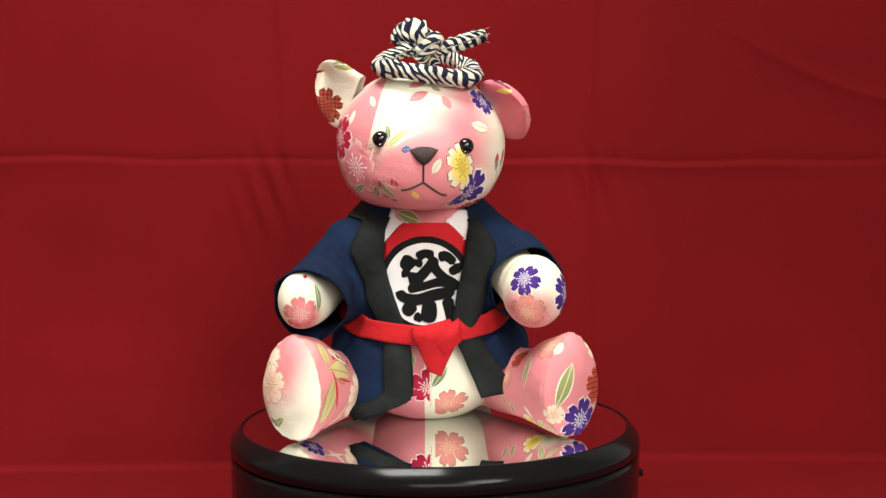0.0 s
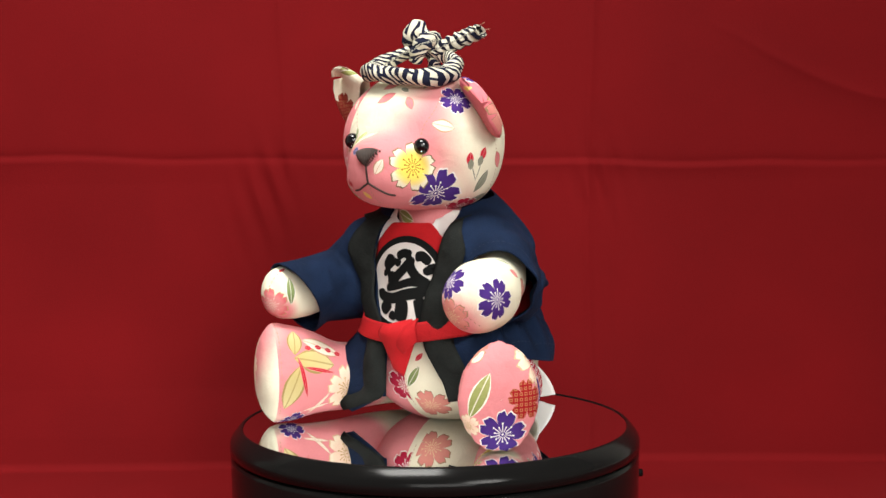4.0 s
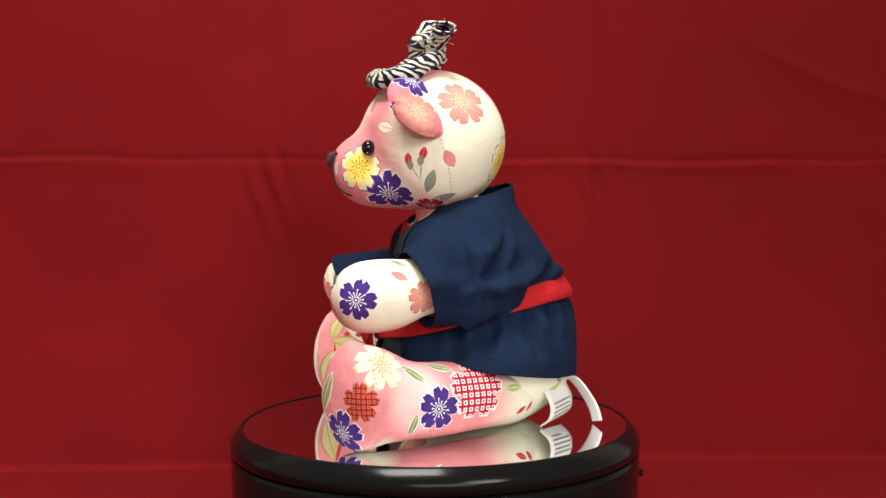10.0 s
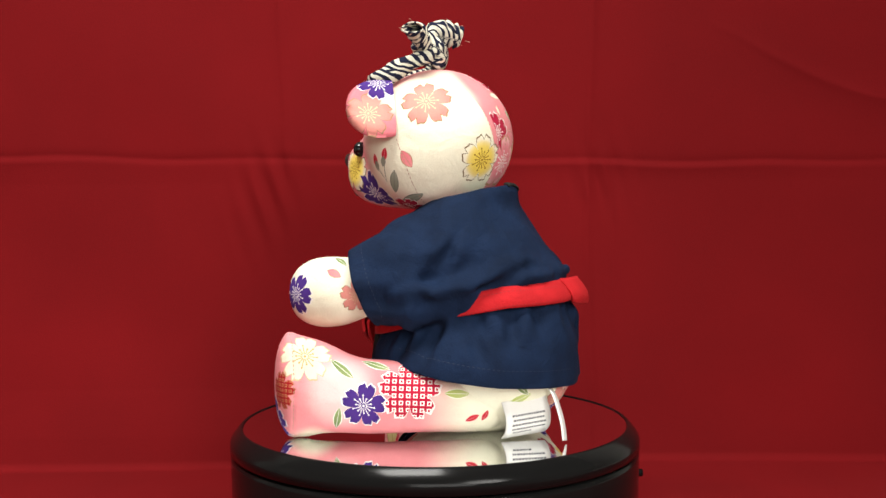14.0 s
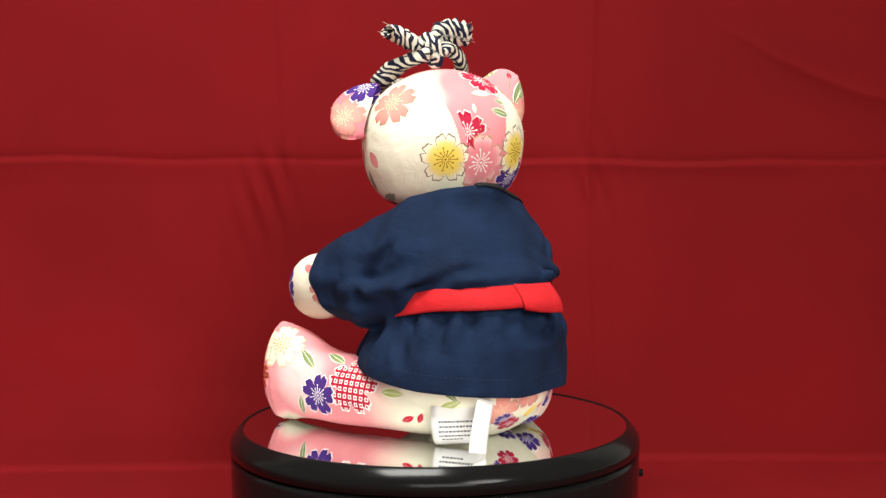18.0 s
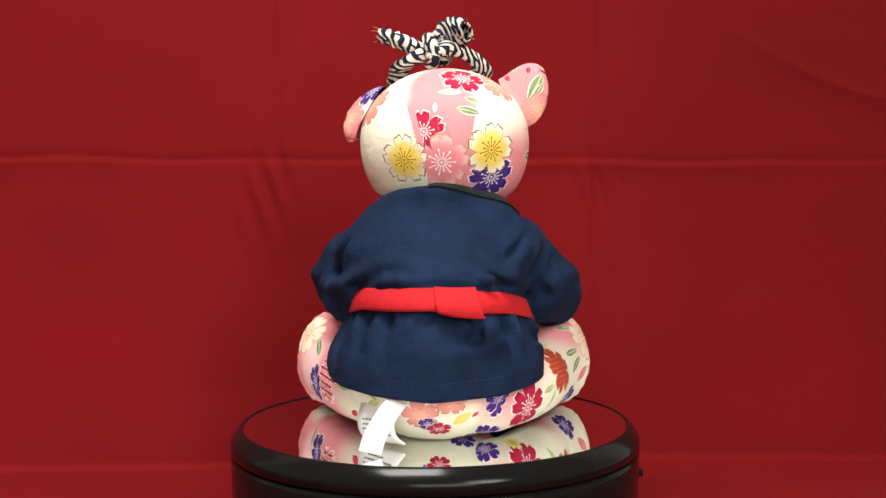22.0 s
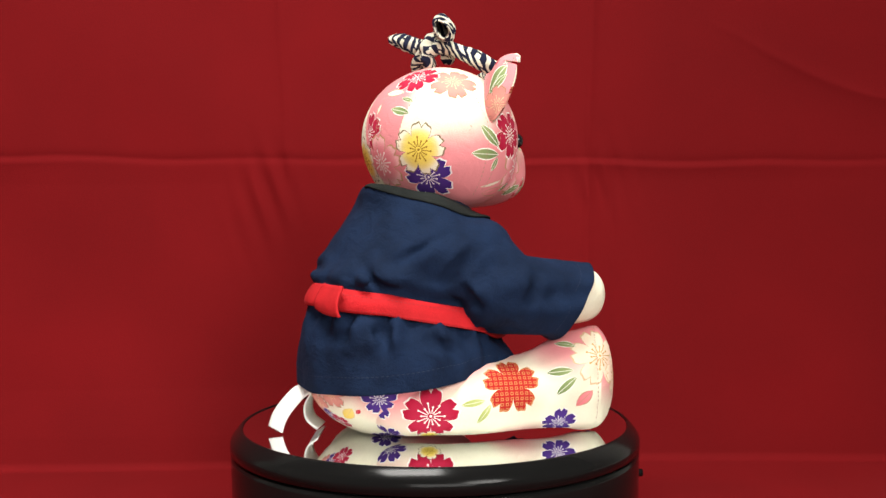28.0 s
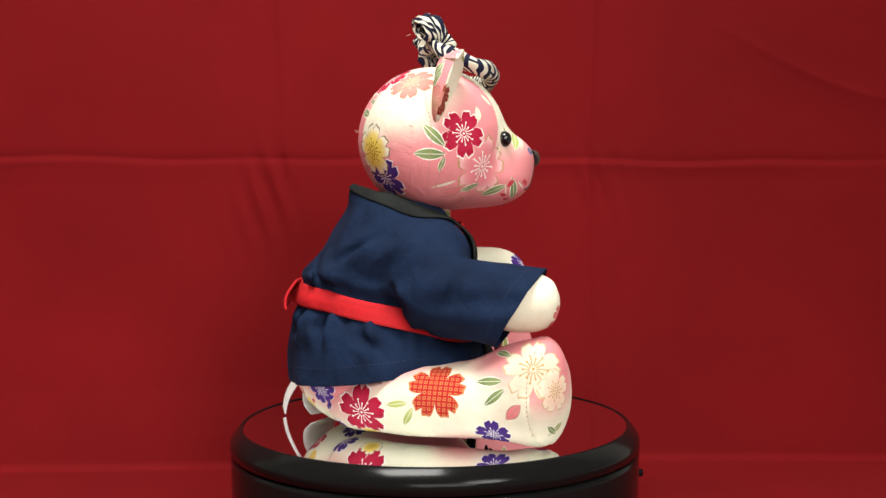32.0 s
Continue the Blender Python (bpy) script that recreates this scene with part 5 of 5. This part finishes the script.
# strokes of the festival character: points and width, in mm from the disc's middle
STROKES = [([(-6.3, 12.9), (-8.2, 10.0), (-10.8, 7.0)], 5.6), ([(-10.8, 6.5), (-7.4, 4.8)], 5.1), ([(-3.9, 12.4), (-0.1, 14.3), (4.2, 13.2)], 3.8), ([(5.0, 12.6), (2.6, 8.9), (-2.2, 3.5), (-7.1, -0.3)], 4.3), ([(-6.0, 11.0), (-1.2, 8.9)], 2.7), ([(-8.2, 3.8), (-3.1, 3.0)], 3.5), ([(6.4, 12.4), (10.1, 12.9), (14.4, 9.7)], 3.8), ([(14.7, 9.4), (15.2, 7.0), (11.5, 5.4)], 4.0), ([(3.9, 12.1), (4.5, 7.8), (8.2, 3.5), (12.8, 0.5), (16.0, -2.4)], 4.0), ([(-8.2, -2.4), (-2.0, -1.3), (6.1, 0.8), (12.8, 0.3)], 3.5), ([(-11.9, -3.0), (-10.8, -5.9), (-3.9, -7.3), (4.7, -5.1), (13.9, -3.8)], 4.3), ([(1.8, -7.3), (1.8, -13.2), (0.7, -18.0)], 5.9), ([(-5.5, -8.6), (-7.9, -11.8), (-10.0, -14.2)], 5.1), ([(-5.2, -14.5), (-1.2, -16.7)], 3.5), ([(10.4, -6.7), (11.7, -13.2), (13.1, -19.1)], 4.6)]


def character_mesh():
    """The festival character in heavy brush strokes."""
    verts, faces = [], []
    for i, (points, width) in enumerate(STROKES):
        p, f = brush(points, width, i % 6)
        faces += [tuple(k + len(verts) for k in q) for q in f]
        verts += p
    return raw("character", np.array(verts) * MM, faces, M_INK)


part("character", character_mesh(), apron, "bold black festival character")


for a, b in ((66, 178), (182, 294)):
    seam(coat, [coat_at(radians(d), hem(radians(d)) + 8, 1.0) for d in np.linspace(a, b, 24)], 1.3, 1.0, M_NAVY_THREAD)
for cuff, rows, out in ((CUFF_L, SLEEVE_L[3], 17.2), (CUFF_R, (-59.5, -36, 61.5), 17.2)):
    n = Vector(cuff[1]).normalized()
    c = Vector(rows[:3])
    c = c - n * ((c - Vector(cuff[0])).dot(n) + 7.0)
    u = n.cross(Vector((0, 0, 1))).normalized()
    w = n.cross(u)
    seam(coat, [tuple(c + (u * math.cos(a) + w * math.sin(a)) * out) for a in np.linspace(0.2, 2 * math.pi - 0.2, 30)], 1.2, 1.0, M_NAVY_THREAD)
for edge in (3.6, -3.6):
    seam(belt, [coat_at(p, belt_z(p) + edge, 4.0) for p in np.linspace(-2.9, 3.0, 60)], 1.1, 0.9, M_RED_THREAD)


def knot_flap(name, rows, mat, parent, label, thickness=0.0014):
    """A folded tongue of cloth through rows (x, y, z, half width, bulge, lean)."""
    pts, k = [], 14
    for x, y, z, half, bulge, lean in spline(rows, 24):
        for j in range(k):
            f = 2 * j / (k - 1) - 1
            pts.append((x + f * half, y - bulge * (1 - f * f), z + lean * f))
    return thick(part(name, raw(name, np.array(pts) * MM, grid_faces(24, k, flip=True), mat), parent, label), thickness)


knot_flap("knot", [(-1.5, -29.0, 51.5, 8.5, 2.0, 2.2), (0.0, -31, 48.0, 10, 3.2, 1.5), (1, -31, 43.0, 8.5, 2.4, 0.6), (0.5, -30.3, 36.0, 5.5, 1.4, -0.5), (0, -29.6, 29.0, 2.6, 0.8, -1.5)], M_BELT, belt, "folded red belt knot")
knot_flap("knot", [(5.5, -30.6, 50.0, 6, 2.2, 4.6), (6.5, -33, 46.5, 5, 2.4, 4.2), (8.5, -32.4, 41.5, 3.4, 1.2, 3.0)], M_BELT, belt, "folded red belt knot")

# ---------------------------------------------------------------- headband
LOOP = [(-3, 0, 184), (8, 1.5, 180), (16.5, -5, 175.0), (19.5, -14, 170.5), (17.5, -22, 167.6), (9, -27, 167.6), (-3, -28.5, 169.0), (-14, -27, 170.8), (-22.5, -22, 172.5), (-24.5, -14, 175.2), (-18.5, -5, 180.5), (-9, 0, 184.5), (-2, 2, 182)]


def rope(f, a):
    return 1 + 0.10 * np.cos(2 * a + f * 44) + 0.05 * np.cos(3 * a - f * 30)


headband = part("headband", sweep("headband", [(*p, r, r) for p, r in zip(LOOP, (3.2, 3.6, 4.1, 4.6, 4.4, 4.0, 3.9, 4.1, 4.2, 3.9, 3.6, 3.4, 3.2))], M_BAND, 28, 170, cap=False, shape=rope), bear, "twisted white and navy patterned headband")
part("knot", sweep("knot", [(-6.5, -4.5, 179, 3.2, 4.0), (-3.5, -7.6, 182.5, 3.8, 4.2), (0.5, -7.0, 186.6, 3.8, 4.2), (1.6, -2, 188.0, 3.8, 4.2), (0.4, 2.6, 184.5, 3.8, 4.2), (-1, 3.6, 179.5, 3.2, 3.8), (1, 0.5, 176, 3.0, 3.4)], M_BAND, 22, 70, shape=rope), headband, "tight knot in the headband")
for label, rows, up, ends in (
        ("frayed tail of the headband", [(1, -1, 183, 3.0, 3.2), (7, 0.2, 184.5, 3.5, 3.8), (14, 1.6, 187.0, 4.1, 4.0), (20.5, 2.7, 189.4, 4.9, 3.8), (26.0, 3.2, 191, 5.4, 3.2)], (0, 0, 1), [(26, 3, 194, 0.9, 0.2, 0.3), (26, 7, 192, 0.8, 0.5, 0.1), (26.3, -1, 190.5, 0.9, -0.3, 0.1), (26, 3, 188.2, 0.8, 0.2, -0.4)]),
        ("wide folded tail of the headband", [(1, -2, 183, 3.0, 3.4), (-3, -3, 188.6, 3.8, 4.4), (-7.5, -2.2, 192.2, 4.4, 6.2), (-12, 1.2, 192.6, 4.4, 6.6), (-15.2, 4.4, 191.8, 4.0, 6.0), (-17.6, 6.8, 190.8, 3.2, 5.6)], (0.55, 0, 0.83), [(-17, 6, 196.5, -0.5, 0.7, 0.3), (-19.5, 4.5, 188.5, -0.7, 0.5, -0.3), (-15.5, 10.5, 189, -0.4, 0.8, -0.2)])):
    tail = thick(part("tail", sweep("tail", rows, M_BAND, 28, 60, cap=False, shape=rope, up=up), headband, label), 0.0008, -1.0)
    for x, y, z, *way in ends:
        loose_thread(tail, (x, y, z), way, 2.6)

# ---------------------------------------------------------------- tail ribbon and care label


def ribbon(name, rows, half, mat, label, across):
    """A flat tape through points, its width along across."""
    w = np.array(across, float) / np.linalg.norm(across)
    pts = [p + w * half * f for p in spline(rows, 30) for f in np.linspace(-1, 1, 7)]
    return thick(part(name, raw(name, np.array(pts) * MM, grid_faces(30, 7), mat), bear, label), 0.0007, 0.0)


tail_tape = ribbon("tail_tape", [(8, 63, 24), (13, 68.5, 20.5), (17.5, 73, 14), (20.5, 75.8, 8), (22.3, 77.2, 2.0)], 5.0, M_WHITE, "white cotton tape hanging from the seat", (0.96, 0.20, 0.22))
LABEL, LABEL_WAY = [(20.5, 56.5, 19), (22.0, 59.3, 12.5), (21.0, 58.8, 6.0), (17.5, 55.0, 1.6)], (-0.78, 0.62, 0.06)
care_label = ribbon("care_label", LABEL, 11.5, M_WHITE, "white care label with rows of fine print", LABEL_WAY)


def label_print():
    """Rows of short bars on the care label."""
    mid = spline(LABEL, 30) * MM
    across = Vector(LABEL_WAY).normalized()
    verts, faces = [], []
    rng = random.Random(3)
    for row in (9, 12, 15, 18, 21):
        at, nxt = Vector(mid[row]), Vector(mid[row + 1])
        down = (nxt - at).normalized()
        out = across.cross(down).normalized()
        if out.dot(Vector((0.67, 0.74, 0))) < 0:
            out = -out
        x = -8.6 + rng.uniform(0, 1.5)
        while x < 8.2 - (row == 21) * 6:
            w = rng.uniform(0.7, 1.5)
            a, c = at + across * x * MM + out * 0.0005, at + across * (x + w) * MM + out * 0.0005
            k = len(verts)
            verts += [a, c, c + down * 0.0009, a + down * 0.0009]
            faces.append((k, k + 1, k + 2, k + 3))
            x += w + 0.35
    return raw("fine_print", np.array([tuple(v) for v in verts]), faces, M_FINE_PRINT, smooth=False)


part("fine_print", label_print(), care_label, "rows of tiny dark print")


def motions():
    turn = 8.3833
    rows = [(t, pose(0, 0, 0, 0, 0, -turn * t)) for t in range(0, 33)]
    walk(bear, rows)
    walk(disc, rows)


motions()
